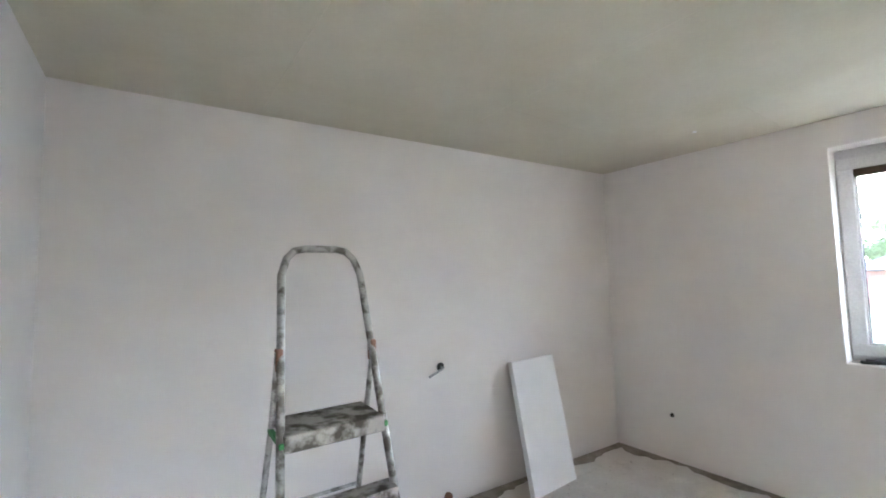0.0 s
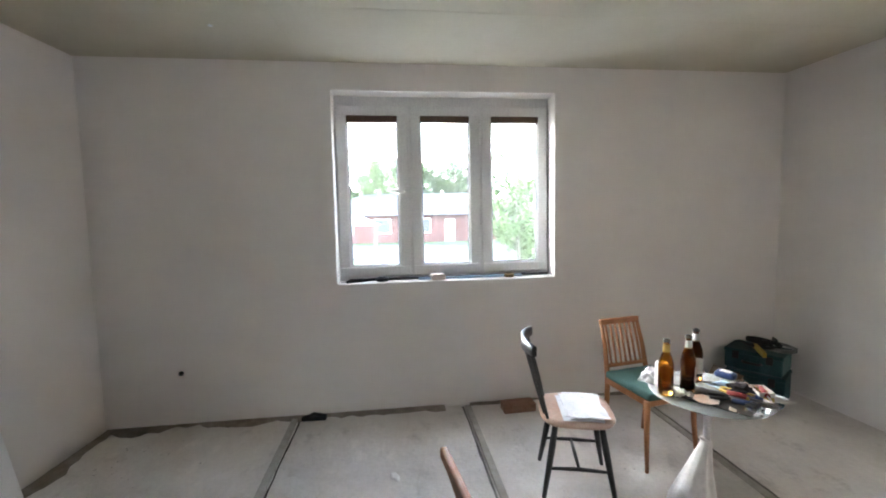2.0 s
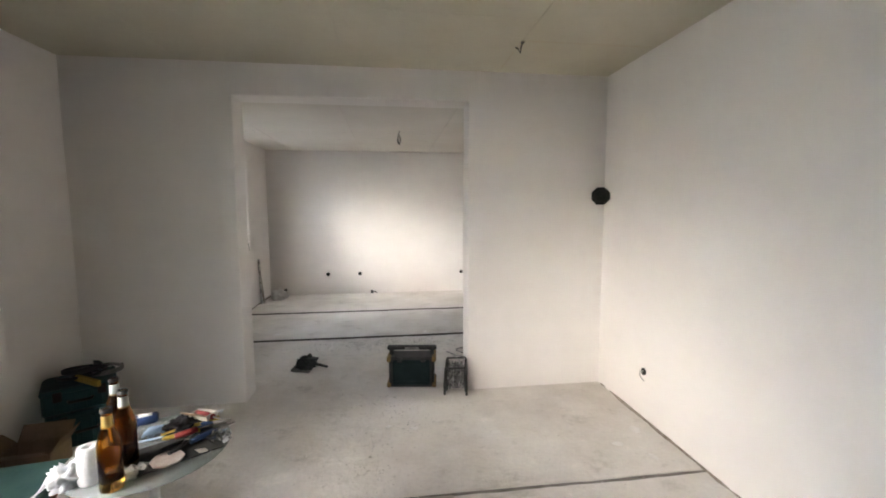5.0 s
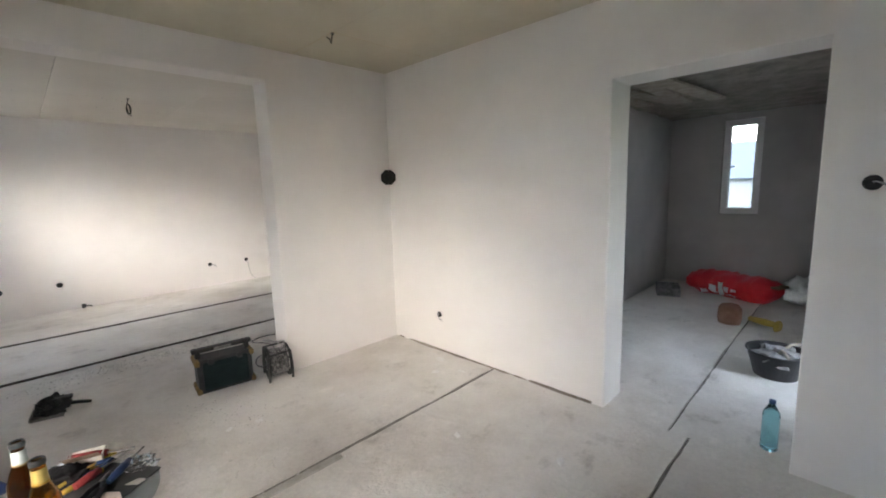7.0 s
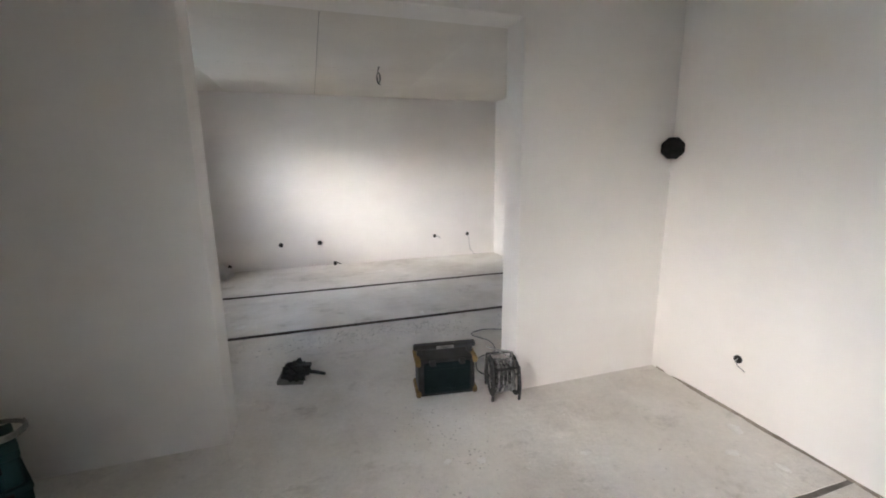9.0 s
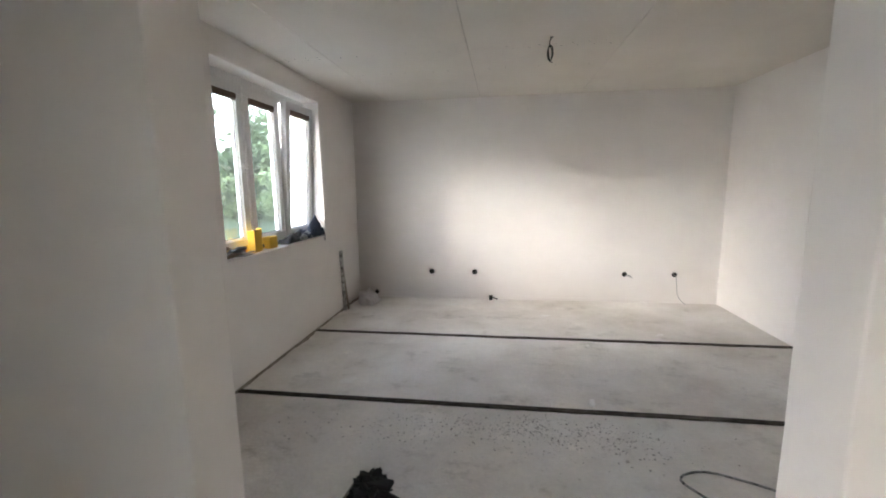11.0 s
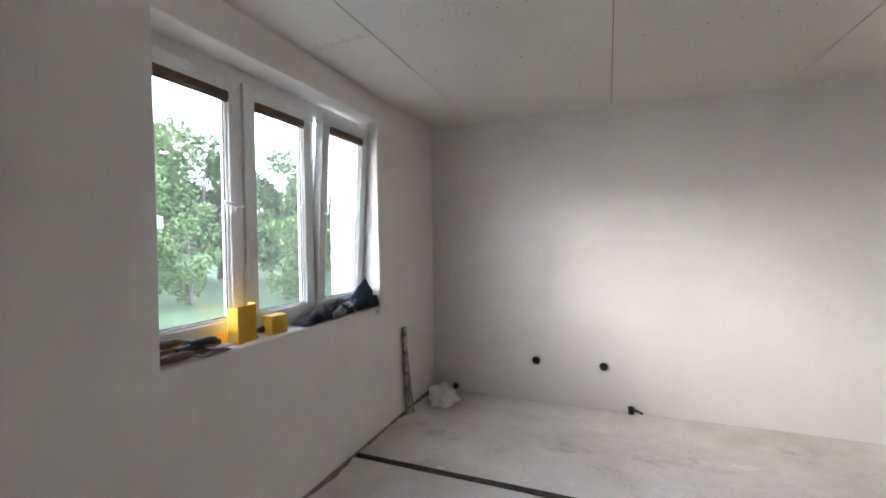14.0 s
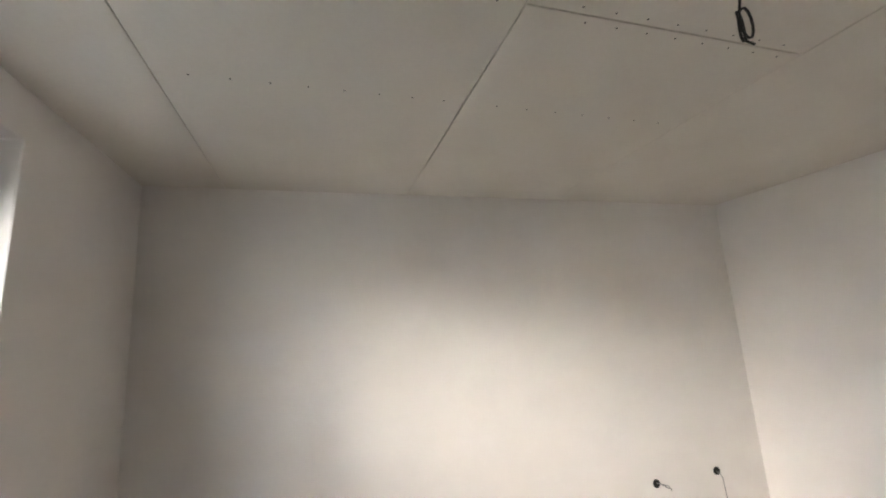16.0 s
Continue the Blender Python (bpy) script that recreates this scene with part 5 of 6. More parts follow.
def dustpan():
    t = empty("dustpan", pose(2.76, -0.66, 0.0, 0, 0, -8), "dirty grey dustpan with a black brush on it", "dustpan")
    bm = bmesh.new()
    g = [bm.verts.new(p) for p in ((.02, -.12, .004), (.02, .12, .004), (.20, .10, .012), (.20, -.10, .012))]
    bm.faces.new(g)
    bmesh.ops.solidify(bm, geom=bm.faces[:], thickness=.004)
    box(bm, .196, .204, -.10, .10, .01, .03, .003)
    for s in (-1, 1):
        box(bm, -.09, .09, -.003, .003, 0, .02, .002, pose(.11, s * .108, .006, 0, 0, s * -6), seg=1)
    part("pan", bm, STEEL_DARK, t, "dirty grey metal pan")
    bm = bmesh.new()
    crumpled(bm, .085, 15.0, .8, .7, 4)
    for v in bm.verts:
        v.co += Vector((.09, .0, .012))
    part("swept_rubble", bm, DUSTY_BLACK, t, "dark swept rubbish")
    bm = bmesh.new()
    tube(bm, [(0.02, .0, .05), (-.06, .02, .045), (-.13, .03, .03)], [.016, .014, .012], 8)
    part("handle", bm, BLACK_PLASTIC, t)
    bm = bmesh.new()
    box(bm, -.03, .12, -.032, .032, .085, .108, .008)
    part("brush_head", bm, BLACK_PLASTIC, t)
    bm = bmesh.new()
    rng = random.Random(4)
    for k in range(70):
        p = (rng.uniform(0, .11), rng.uniform(-.03, .03), .09)
        tube(bm, [p, (p[0] + rng.uniform(-.012, .012), p[1] + rng.uniform(-.02, .02), .045)], .0022, 4, cap=False)
    part("bristles", bm, BLACK_PLASTIC, t)


dustpan()


# sockets, cables and holes in the walls
def socket_box(m, label, wires=0, r=.034, seed=1):
    """A round flush box in the wall; local -y looks into the room."""
    t = empty("socket_box", m, label, "socket box", "open electrical boxes")
    bm = bmesh.new()
    lathe(bm, [(r * .86, .004), (r, .004), (r, -.004), (r * .86, -.004), (r * .86, .004)], 20, m=pose(0, 0, 0, 90, 0, 0))
    part("rim", bm, BLACK_PLASTIC, t)
    bm = bmesh.new()
    lathe(bm, [(0, .002), (r * .88, .002), (r * .88, -.001), (0, -.001)], 20, m=pose(0, 0, 0, 90, 0, 0))
    part("box_back", bm, HOLE_DARK, t)
    rng = random.Random(seed)
    for k in range(wires):
        bm = bmesh.new()
        a = rng.uniform(-.5, .5)
        tube(bm, [(0, 0, .004), (.01, -.035, .006), (.04 + .02 * k, -.055, -.01 + a * .02), (.085, -.05, -.035 - .01 * k)], .0034, 6)
        part("wire", bm, RUBBER_GREY, t, "bent pale wire end")
    return t


for x in (3.149, 2.575):
    socket_box(pose(x, YF + .006, .366, 0, 0, 180), "dark round socket box in the far wall")
socket_box(pose(.688, YF + .006, .364, 0, 0, 180), "socket box with a bent wire hanging out", 2, .03, 3)
socket_box(pose(.097, YF + .006, .368, 0, 0, 180), "socket box with a long wire reaching down", 0, .03, 4)
simple("hanging_wire", lambda bm: tube(bm, [(.097, YF + .008, .365), (.085, YF + .04, .33), (.07, YF + .035, .2), (.055, YF + .03, .1), (.0, YF + .05, .03), (-.03, YF + .06, .006)], .0035, 6), RUBBER_GREY, pose(0, 0, 0), "pale wire hanging down the wall to the floor", "wire")
socket_box(pose(XW + .006, .659, .357, 0, 0, 90), "small dark socket box low on the wall", 1, .026, 7)
socket_box(pose(XE - .006, 4.84, .402, 0, 0, -90), "small dark socket hole under the window", 0, .017)
socket_box(pose(XE2 - .006, -.704, .351, 0, 0, -90), "dark broken socket hole low on the wall", 0, .034)
socket_box(pose(XW + .006, 3.40, 1.50, 0, 0, 90), "switch box with short wires beside the doorway", 2, .034, 9)
socket_box(pose(2.345, 5.46, .995, 0, 0, 0), "socket box in the ladder wall", 0, .03)
simple("wall_conduit", lambda bm: tube(bm, [(2.345, 5.45, .995), (2.33, 5.40, .999), (2.26, 5.37, .985), (2.19, 5.37, .96)], .008, 8), RUBBER_GREY, pose(0, 0, 0), "grey flexible conduit end sticking out", "conduit")


def vent_hole():
    """A black eight-sided flue cap set across the corner of two walls."""
    t = empty("flue_cap", pose(.238, .048, 1.648, 0, 0, 135), "black eight-sided flue cap set across the corner", "flue cap")
    bm = bmesh.new()
    lathe(bm, [(0, .050), (.062, .050), (.076, .046), (.078, .040), (.074, .0), (.05, -.09), (0, -.09)], 8, m=pose(0, 0, 0, 90, 22.5, 0))
    for f in bm.faces:
        f.smooth = False
    part("cap", bm, HOLE_DARK, t)
    bm = bmesh.new()
    lathe(bm, [(.034, .052), (.042, .054), (.046, .050), (.034, .050), (.034, .052)], 16, m=pose(0, 0, 0, 90, 0, 0))
    part("rim", bm, HOLE_DARK, t)


vent_hole()


def pendant_wire(name, x, y, z, label, drop, loops):
    t = empty(name, pose(x, y, z), label, "ceiling wire")
    bm = bmesh.new()
    box(bm, -.012, .012, -.008, .008, -.012, .0, .003)
    part("ceiling_grommet", bm, CLOTH_PALE, t)
    bm = bmesh.new()
    pts = [(0, 0, -.004), (.012, .006, -.04), (.016, .0, -.075)]
    if loops:
        for k in range(loops * 12):
            a = 2 * math.pi * k / 12 + 1.2
            pts.append((.006 + .018 * math.cos(a) + .004 * (k // 12), .012 * math.sin(a * .5), -.115 + .052 * math.sin(a)))
        pts += [(.012, .0, -drop), (-.012, .006, -drop - .012)]
    else:
        pts += [(.03, .005, -drop), (.05, .0, -drop + .01)]
    tube(bm, pts, .0042, 6)
    part("wire_coil", bm, BLACK_PLASTIC, t)


pendant_wire("ceiling_wire", 1.87, -2.292, H2, "black lamp wire coiled up under the ceiling", .172, 2)
pendant_wire("ceiling_wire", 1.131, .62, H1, "short dark lamp wire end at the ceiling", .05, 0)
bm = bmesh.new()
lathe(bm, [(0, 0), (.014, 0), (.012, .004), (0, .005)], 12)
cap = mesh_object("ceiling_plug", bm, PAPER, None, "small white plug in the plasterboard ceiling", "plug")
cap.matrix_world = pose(3.80, 4.28, H1 - .005)


# ---------------------------------------------------------------- things on the first window's sill
SZ1 = W1[2] + .004
simple("window_rubber", lambda bm: tube(bm, [(0, -.83, .010), (.008, -.4, .012), (0, 0, .010), (.006, .4, .012), (0, .78, .010)], .011, 8), BLACK_PLASTIC, pose(4.445, 2.84, SZ1), "black strip of sealing foam along the sill", "strip")
simple("alu_strip", lambda bm: box(bm, -.01, .01, -.42, .42, 0, .018, .002), PALE_BLUE, pose(4.415, 2.66, SZ1, 0, 0, 1), "pale blue-grey metal strip on the sill", "strip")
simple("black_glove", lambda bm: [crumpled(bm, .05, 3.0, .45, .6)], BLACK_PLASTIC, pose(4.41, 3.36, SZ1), "crumpled black work glove on the sill", "glove", smooth=True)
simple("utility_knife", lambda bm: [box(bm, -.014, .014, -.09, .09, 0, .022, .006), box(bm, -.005, .005, .08, .13, .008, .012)], DUSTY_BLACK, pose(4.40, 3.55, SZ1, 0, 0, 25), "dark utility knife lying on the sill", "knife")
simple("cream_sponge", lambda bm: box(bm, -.045, .045, -.055, .055, 0, .045, .008), SALMON, pose(4.40, 2.93, SZ1, 0, 0, 8), "cream coloured sponge block on the sill", "sponge")
simple("masking_tape", lambda bm: lathe(bm, [(.026, 0), (.04, 0), (.04, .03), (.026, .03), (.026, 0)], 24), DULL_YELLOW, pose(4.40, 2.35, SZ1), "small roll of yellow tape on the sill", "tape")

# ---------------------------------------------------------------- things on the second window's sill
SZ2 = W2[2] + .004
simple("folded_card", lambda bm: [box(bm, -.003, .003, -.062, .062, 0, .185, .001), box(bm, .0, .055, -.003, .003, 0, .18, .001, pose(0, .062, 0, 0, 0, 10)), box(bm, .0, .05, -.003, .003, 0, .19, .001, pose(0, -.062, 0, 0, 0, -10))], YELLOW_CARD, pose(4.205, -2.075, SZ2, 0, 0, 6), "upright folded orange-yellow card", "card")
simple("yellow_carton", lambda bm: [box(bm, -.04, .04, -.052, .052, 0, .10, .004), box(bm, -.034, .034, -.046, .046, .099, .1015, 0, mat=0)], YELLOW_CARD, pose(4.230, -2.285, SZ2, 0, 0, -8), "small orange-yellow carton on the sill", "box")
simple("yellow_sheet", lambda bm: box(bm, -.003, .003, -.20, .20, 0, .055, .001), YELLOW_CARD, pose(4.300, -1.93, SZ2, 0, 4, 0), "strip of orange-yellow card against the frame", "card")


def trowel(m, ln, blade, grip, label):
    """A filling knife or float: blade, bent tang and a thick handle."""
    k = empty("trowel", m, label, "trowel", "tools on the second sill")
    bm = bmesh.new()
    box(bm, -.028, .028, -ln, 0, 0, .005, .002)
    part("blade", bm, blade, k)
    bm = bmesh.new()
    tube(bm, [(0, -.03, .006), (0, .01, .022), (0, .04, .026)], .006, 8)
    part("tang", bm, STEEL_DARK, k)
    bm = bmesh.new()
    tube(bm, [(0, .03, .026), (0, .07, .028), (0, .12, .027), (0, .15, .026)], [.012, .018, .017, .012], 10)
    part("handle", bm, grip, k)


WALNUT = mottled("dirty_brown_handle", (0.10, 0.06, 0.04), (0.20, 0.13, 0.09), 14, 0.7, 60, 0.001, stretch=(4, .6, 4))
trowel(pose(4.195, -1.80, SZ2, 0, 0, 2), .15, STEEL_DARK, WALNUT, "worn steel trowel with a brown handle")
trowel(pose(4.200, -1.86, SZ2 + .018, 0, 0, -4), .12, STEEL_DARK, BLACK_PLASTIC, "steel filling knife with a black handle")
trowel(pose(4.268, -1.80, SZ2 + .046, 0, 0, 6), .12, DUSTY_BLACK, WALNUT, "dark float with a brown wooden handle")
trowel(pose(4.21, -1.74, SZ2 + .034, 0, 0, 176), .10, STEEL_DARK, BLACK_PLASTIC, "small dark steel scraper on other tools")
trowel(pose(4.26, -2.17, SZ2, 0, 0, 188), .04, DUSTY_BLACK, BLACK_PLASTIC, "short black filling knife between the cartons")


simple("wood_float", lambda bm: [box(bm, -.028, .028, -.17, .17, 0, .045, .012), box(bm, -.034, .034, -.15, .15, .0, .012, .003)], WALNUT, pose(4.262, -1.79, SZ2 + .001, 0, 0, 3), "dirty brown wooden float on the sill", "float", "tools on the second sill")


def cloth_heap(bm, x0, x1, y0, y1, height, seed, ny=40, nx=9):
    """A creased cloth lying in ridges along the sill; height gives its rise at a place."""
    g = []
    for k in range(ny + 1):
        f = k / ny
        y = y0 + (y1 - y0) * f
        row = []
        for i in range(nx + 1):
            e = i / nx
            q = Vector((e * 3.4 + seed + y * 3, y * 9 + e * 1.5, seed))
            edge = min(1.0, 5 * min(e, 1 - e) + .12, 8 * min(f, 1 - f) + .05)
            fold = .55 + .55 * abs(noise.noise(q)) * 2 + .30 * noise.noise(q * 2.7)
            row.append(bm.verts.new((x0 + (x1 - x0) * e + .012 * noise.noise(q + Vector((9, 0, 0))), y + .012 * noise.noise(q * 1.3), .002 + edge * height(f) * fold)))
        g.append(row)
    for a, c in zip(g, g[1:]):
        for i in range(nx):
            bm.faces.new((a[i], a[i + 1], c[i + 1], c[i])).smooth = True
    edge = [v for v in g[0]] + [r[-1] for r in g[1:]] + [v for v in reversed(g[-1][:-1])] + [r[0] for r in reversed(g[1:-1])]
    bm.faces.new(edge)


def jacket():
    """Dark work clothes and a grey rag heaped along the end of the sill."""
    t = empty("work_clothes", pose(4.235, -2.9, SZ2), "heap of dark blue and grey work clothes", "clothes")
    bm = bmesh.new()
    cloth_heap(bm, -.085, .065, -.375, .10, lambda f: .125 - .05 * f, 1.0)
    part("dark_cloth", bm, CLOTH_DARK, t, "dark blue cloth")
    bm = bmesh.new()
    cloth_heap(bm, -.075, .06, .05, .43, lambda f: .085 - .035 * f, 4.0, 30)
    part("black_cloth", bm, BLACK_CLOTH, t, "black cloth lying flat")
    bm = bmesh.new()
    ridge = [(-.38, .06, .06), (-.34, .11, .15), (-.305, .12, .225), (-.23, .12, .18), (-.14, .11, .13), (-.03, .08, .05)]
    g = []
    for y, w, z in ridge:
        g.append([bm.verts.new((-w * .7, y + .02, .03)), bm.verts.new((-w * .45, y + .006, z * .6)), bm.verts.new((0, y, z)), bm.verts.new((w * .35, y - .008, z * .55)), bm.verts.new((w * .5, y, .03))])
    for a, c in zip(g, g[1:]):
        for i in range(4):
            bm.faces.new((a[i], a[i + 1], c[i + 1], c[i]))
    bmesh.ops.subdivide_edges(bm, edges=bm.edges[:], cuts=2, use_grid_fill=True)
    for v in bm.verts:
        v.co += Vector((noise.noise(v.co * 22), noise.noise(v.co * 22 + Vector((5, 0, 0))), noise.noise(v.co * 26))) * .012
    part("raised_fold", bm, CLOTH_DARK, t, "stiff raised fold of dark blue cloth", smooth=True)
    bm = bmesh.new()
    cloth_heap(bm, -.080, -.015, -.10, .20, lambda f: .085 - .04 * f, 7.0, 26, 6)
    part("grey_rag", bm, CLOTH_PALE, t, "grey stained rag")


jacket()
simple("wire_hook", lambda bm: tube(bm, [(0, 0, .02), (-.02, 0, .01), (-.022, 0, -.045), (-.022, .018, -.06), (-.022, .03, -.04), (-.015, .03, .01)], .003, 6), STEEL_DARK, pose(4.165, -3.24, SZ2), "bent wire hook over the sill's edge", "hook")

# ---------------------------------------------------------------- second room, on the floor
simple("aluminium_batten", lambda bm: [box(bm, -.012, .012, -.022, .022, 0, .74, .002)], ALU, pose(4.125, -3.655, 0, 0, 1.5, -6), "short aluminium batten standing against the wall", "batten")
simple("wood_batten", lambda bm: box(bm, -.009, .009, -.012, .012, 0, .70, .002), LATH, pose(4.10, -3.71, 0.0, -4, 4, 0), "thin wooden batten leaning on the wall", "batten")


def rubbish_bag():
    t = empty("rubbish_bag", pose(3.93, -3.98, 0.0), "small pale knotted bag in the corner", "bag")
    bm = bmesh.new()
    crumpled(bm, .125, 5.5, .85, .45, 4)
    part("pouch", bm, BAG_WHITE, t, smooth=True)
    bm = bmesh.new()
    tube(bm, [(-.06, -.08, .11), (-.09, -.11, .14), (-.10, -.13, .13)], [.02, .03, .012], 8)
    part("dark_knot", bm, BLACK_PLASTIC, t, "black taped end")


rubbish_bag()
simple("pipe_stub", lambda bm: [tube(bm, [(0, 0, 0), (0, 0, .045)], .022, 14), lathe(bm, [(.018, .045), (.026, .045), (.026, .056), (.018, .056), (.018, .045)], 16), tube(bm, [(0, 0, .03), (-.05, 0, .03), (-.09, .01, .012)], .008, 8)], DUSTY_BLACK, pose(2.362, -4.295, 0.0), "dark capped pipe stub at the far wall", "pipe")
simple("corner_pipe", lambda bm: [tube(bm, [(0, 0, 0), (0, 0, .12), (.0, -.02, .16)], .028, 12), tube(bm, [(0, -.02, .05), (.05, -.12, .02), (.08, -.22, .014), (.10, -.26, .012)], .016, 10)], BRICK, pose(2.31, 5.36, 0.0), "rusty brown pipe elbow with a hose end", "pipe")
simple("black_bracket", lambda bm: [box(bm, -.09, .09, -.02, .02, 0, .03, .004), tube(bm, [(-.09, 0, .03), (0, .0, .05), (.08, .01, .02)], .012, 8)], DUSTY_BLACK, pose(4.285, 3.90, 0.0, 0, 0, 88), "dark pipe clip at the foot of the wall", "clip")

PALE_LATH = mottled("pale_dusty_lath", (0.36, 0.33, 0.29), (0.50, 0.47, 0.43), 9, 0.9, 80, 0.001)
# wooden screed rails beside the joints
for y, x0, x1 in ((4.045, 2.0, 4.33), (2.716, 2.3, 4.33), (1.325, 1.7, 4.33)):
    simple("screed_rail", lambda bm: [box(bm, x0, x1, -.024, .024, -.03, .010, .007)], PALE_LATH, pose(0, y, 0), "dusty wooden lath bedded beside a floor joint", "lath", "bedded floor laths")

# ceiling screws along the open joints
bm = bmesh.new()
for x in np.arange(1.42, 3.6, .125):
    for dy in (-.03, .03):
        if x < 2.42:
            lathe(bm, [(0, -.0012), (.0036, -.0012), (.0036, .0)], 6, m=pose(float(x) + dy * .8, -2.48 + dy, H2))
for x in np.arange(2.60, 3.65, .14):
    lathe(bm, [(0, -.0012), (.0036, -.0012), (.0036, .0)], 6, m=pose(float(x), -2.485, H2))
    lathe(bm, [(0, -.0012), (.004, -.0012), (.004, .0)], 6, m=pose(float(x), -3.06, H2))
for x in np.arange(1.45, 2.45, .15):
    lathe(bm, [(0, -.0012), (.004, -.0012), (.004, .0)], 6, m=pose(float(x), -3.06, H2))
for x in (3.78, 3.88, 3.98, 4.06):
    for dy in (-.025, .025):
        lathe(bm, [(0, -.0012), (.0036, -.0012), (.0036, .0)], 6, m=pose(x, -2.48 + dy, H2))
mesh_object("ceiling_screws", bm, BLACK_PLASTIC, None, "dark screw heads in the plasterboard ceiling", "screws", kind="stuff")

# ---------------------------------------------------------------- dark side room
def sack():
    """A slumped printed sack: pinched ends, creased skin, white print on its side and a pale folded end."""
    t = empty("cement_sack", pose(-3.62, 2.30, 0.0, 0, 0, 70), "full red printed plastic sack lying on the floor", "sack")
    nx, na = 40, 28

    def skin(u, a):
        """Point of the skin; u along the sack, a round it."""
        pinch = (1 - abs(u) ** 5) ** .5
        crease = .035 * noise.noise(Vector((u * 5, a * 1.3, 2.0))) + .018 * noise.noise(Vector((u * 13, a * 3, 7.0)))
        y = (.235 * (.55 + .45 * pinch) + crease) * math.cos(a)
        z = (.165 * (.18 + .82 * pinch) + crease) * math.sin(a) * (1 + .18 * noise.noise(Vector((u * 2.2, 0, 4.0))))
        z = max(z + .15, .002 + .004 * abs(noise.noise(Vector((u * 9, a, 0)))))
        return Vector((u * .54, y, z))

    bm = bmesh.new()
    g = [[bm.verts.new(skin(-1 + 2 * i / nx, 2 * math.pi * k / na)) for k in range(na)] for i in range(nx + 1)]
    for p, q in zip(g, g[1:]):
        for k in range(na):
            bm.faces.new((p[k], p[(k + 1) % na], q[(k + 1) % na], q[k])).smooth = True
    bm.faces.new(g[0])
    bm.faces.new(g[-1])
    part("body", bm, RED_SACK, t)
    for u0, u1, a0, a1 in ((-.50, -.36, 200, 225), (-.30, -.10, 175, 215), (-.06, .04, 160, 222), (.06, .17, 175, 200), (.22, .34, 180, 192), (.06, .30, 212, 224)):
        bm = bmesh.new()
        rows = []
        for i in range(7):
            rows.append([])
            for k in range(7):
                a = radians(a0 + (a1 - a0) * k / 6)
                p = skin(u0 + (u1 - u0) * i / 6, a)
                rows[-1].append(bm.verts.new(p + Vector((0, math.cos(a), max(0, math.sin(a)))) * .005))
        for p, q in zip(rows, rows[1:]):
            for k in range(6):
                bm.faces.new((p[k], p[k + 1], q[k + 1], q[k])).smooth = True
        part("printed_mark", bm, PAPER, t, "white printed mark")
    bm = bmesh.new()
    box(bm, .40, .58, -.10, .14, .20, .235, .012)
    for v in bm.verts:
        v.co.z += .02 * noise.noise(v.co * 12)
    part("folded_end", bm, CARD, t, "pale brown folded end")


sack()


def bucket():
    t = empty("mortar_bucket", pose(-1.16, 3.02, 0.0), "black mortar tub heaped with dusty tools", "bucket")
    bm = bmesh.new()
    lathe(bm, [(0, .003), (.14, 0), (.19, .19), (.205, .2), (.205, .207), (.185, .2), (.135, .012), (0, .012)], 32)
    part("tub", bm, BLACK_PLASTIC, t)
    bm = bmesh.new()
    crumpled(bm, .15, 8.0, .5, .5, 3)
    for v in bm.verts:
        v.co.z += .11
    part("heaped_debris", bm, CLOTH_PALE, t)
    for a in (20, 140):
        bm = bmesh.new()
        tube(bm, [(0, 0, .16), (.12 * math.cos(radians(a)), .12 * math.sin(radians(a)), .24), (.26 * math.cos(radians(a)), .26 * math.sin(radians(a)), .235)], .012, 8)
        part("tool_handle", bm, LATH, t)


bucket()


def water_bottle():
    t = empty("water_bottle", pose(.012, 3.115, 0.0), "half-empty blue-green plastic water bottle", "bottle")
    bm = bmesh.new()
    prof = [(0, .01), (.03, .0), (.041, .01)]
    for k in range(8):
        prof += [(.042, .025 + k * .022), (.039, .036 + k * .022)]
    prof += [(.042, .205), (.036, .235), (.018, .268), (.0135, .278), (.0135, .29)]
    lathe(bm, prof, 28)
    part("bottle_body", bm, AQUA, t)
    bm = bmesh.new()
    lathe(bm, [(.0155, .282), (.0155, .300), (0, .302)], 18)
    part("screw_cap", bm, BLUE, t, "blue screw cap")


water_bottle()
simple("grinder", lambda bm: [tube(bm, [(-.16, 0, .05), (0, 0, .055), (.10, 0, .06)], [.028, .036, .03], 12), lathe(bm, [(0, -.004), (.062, -.004), (.062, .004), (0, .004)], 20, m=pose(.13, 0, .05, 0, 90, 0))], YELLOW, pose(-2.42, 2.80, 0.0, 0, 0, 60), "yellow power tool lying on the floor", "power tool")
simple("dusty_canister", lambda bm: lathe(bm, [(0, 0), (.10, 0), (.115, .06), (.11, .16), (.08, .2), (0, .2)], 20), BRICK, pose(-2.38, 2.50, 0.0), "dusty reddish round canister on the floor", "canister")
simple("plastic_tray", lambda bm: [box(bm, -.2, .2, -.14, .14, 0, .015, .006), *[box(bm, *a, .01, .11, .004) for a in ((-.2, .2, -.14, -.13), (-.2, .2, .13, .14), (-.2, -.19, -.13, .13), (.19, .2, -.13, .13))]], CLOTH_PALE, pose(-3.3, 1.62, 0.0, 0, 0, 20), "grey plastic tray on the floor", "tray")
# made-up pale mound: stands in for the lighter stretch of wall here
simple("pale_wall_mound", lambda bm: crumpled(bm, .24, 3.7, .8, .4, 4), BAG_WHITE, pose(-3.85, 3.05, 0.0), "pale crumpled mound in place of the lighter wall", "sack", smooth=True)
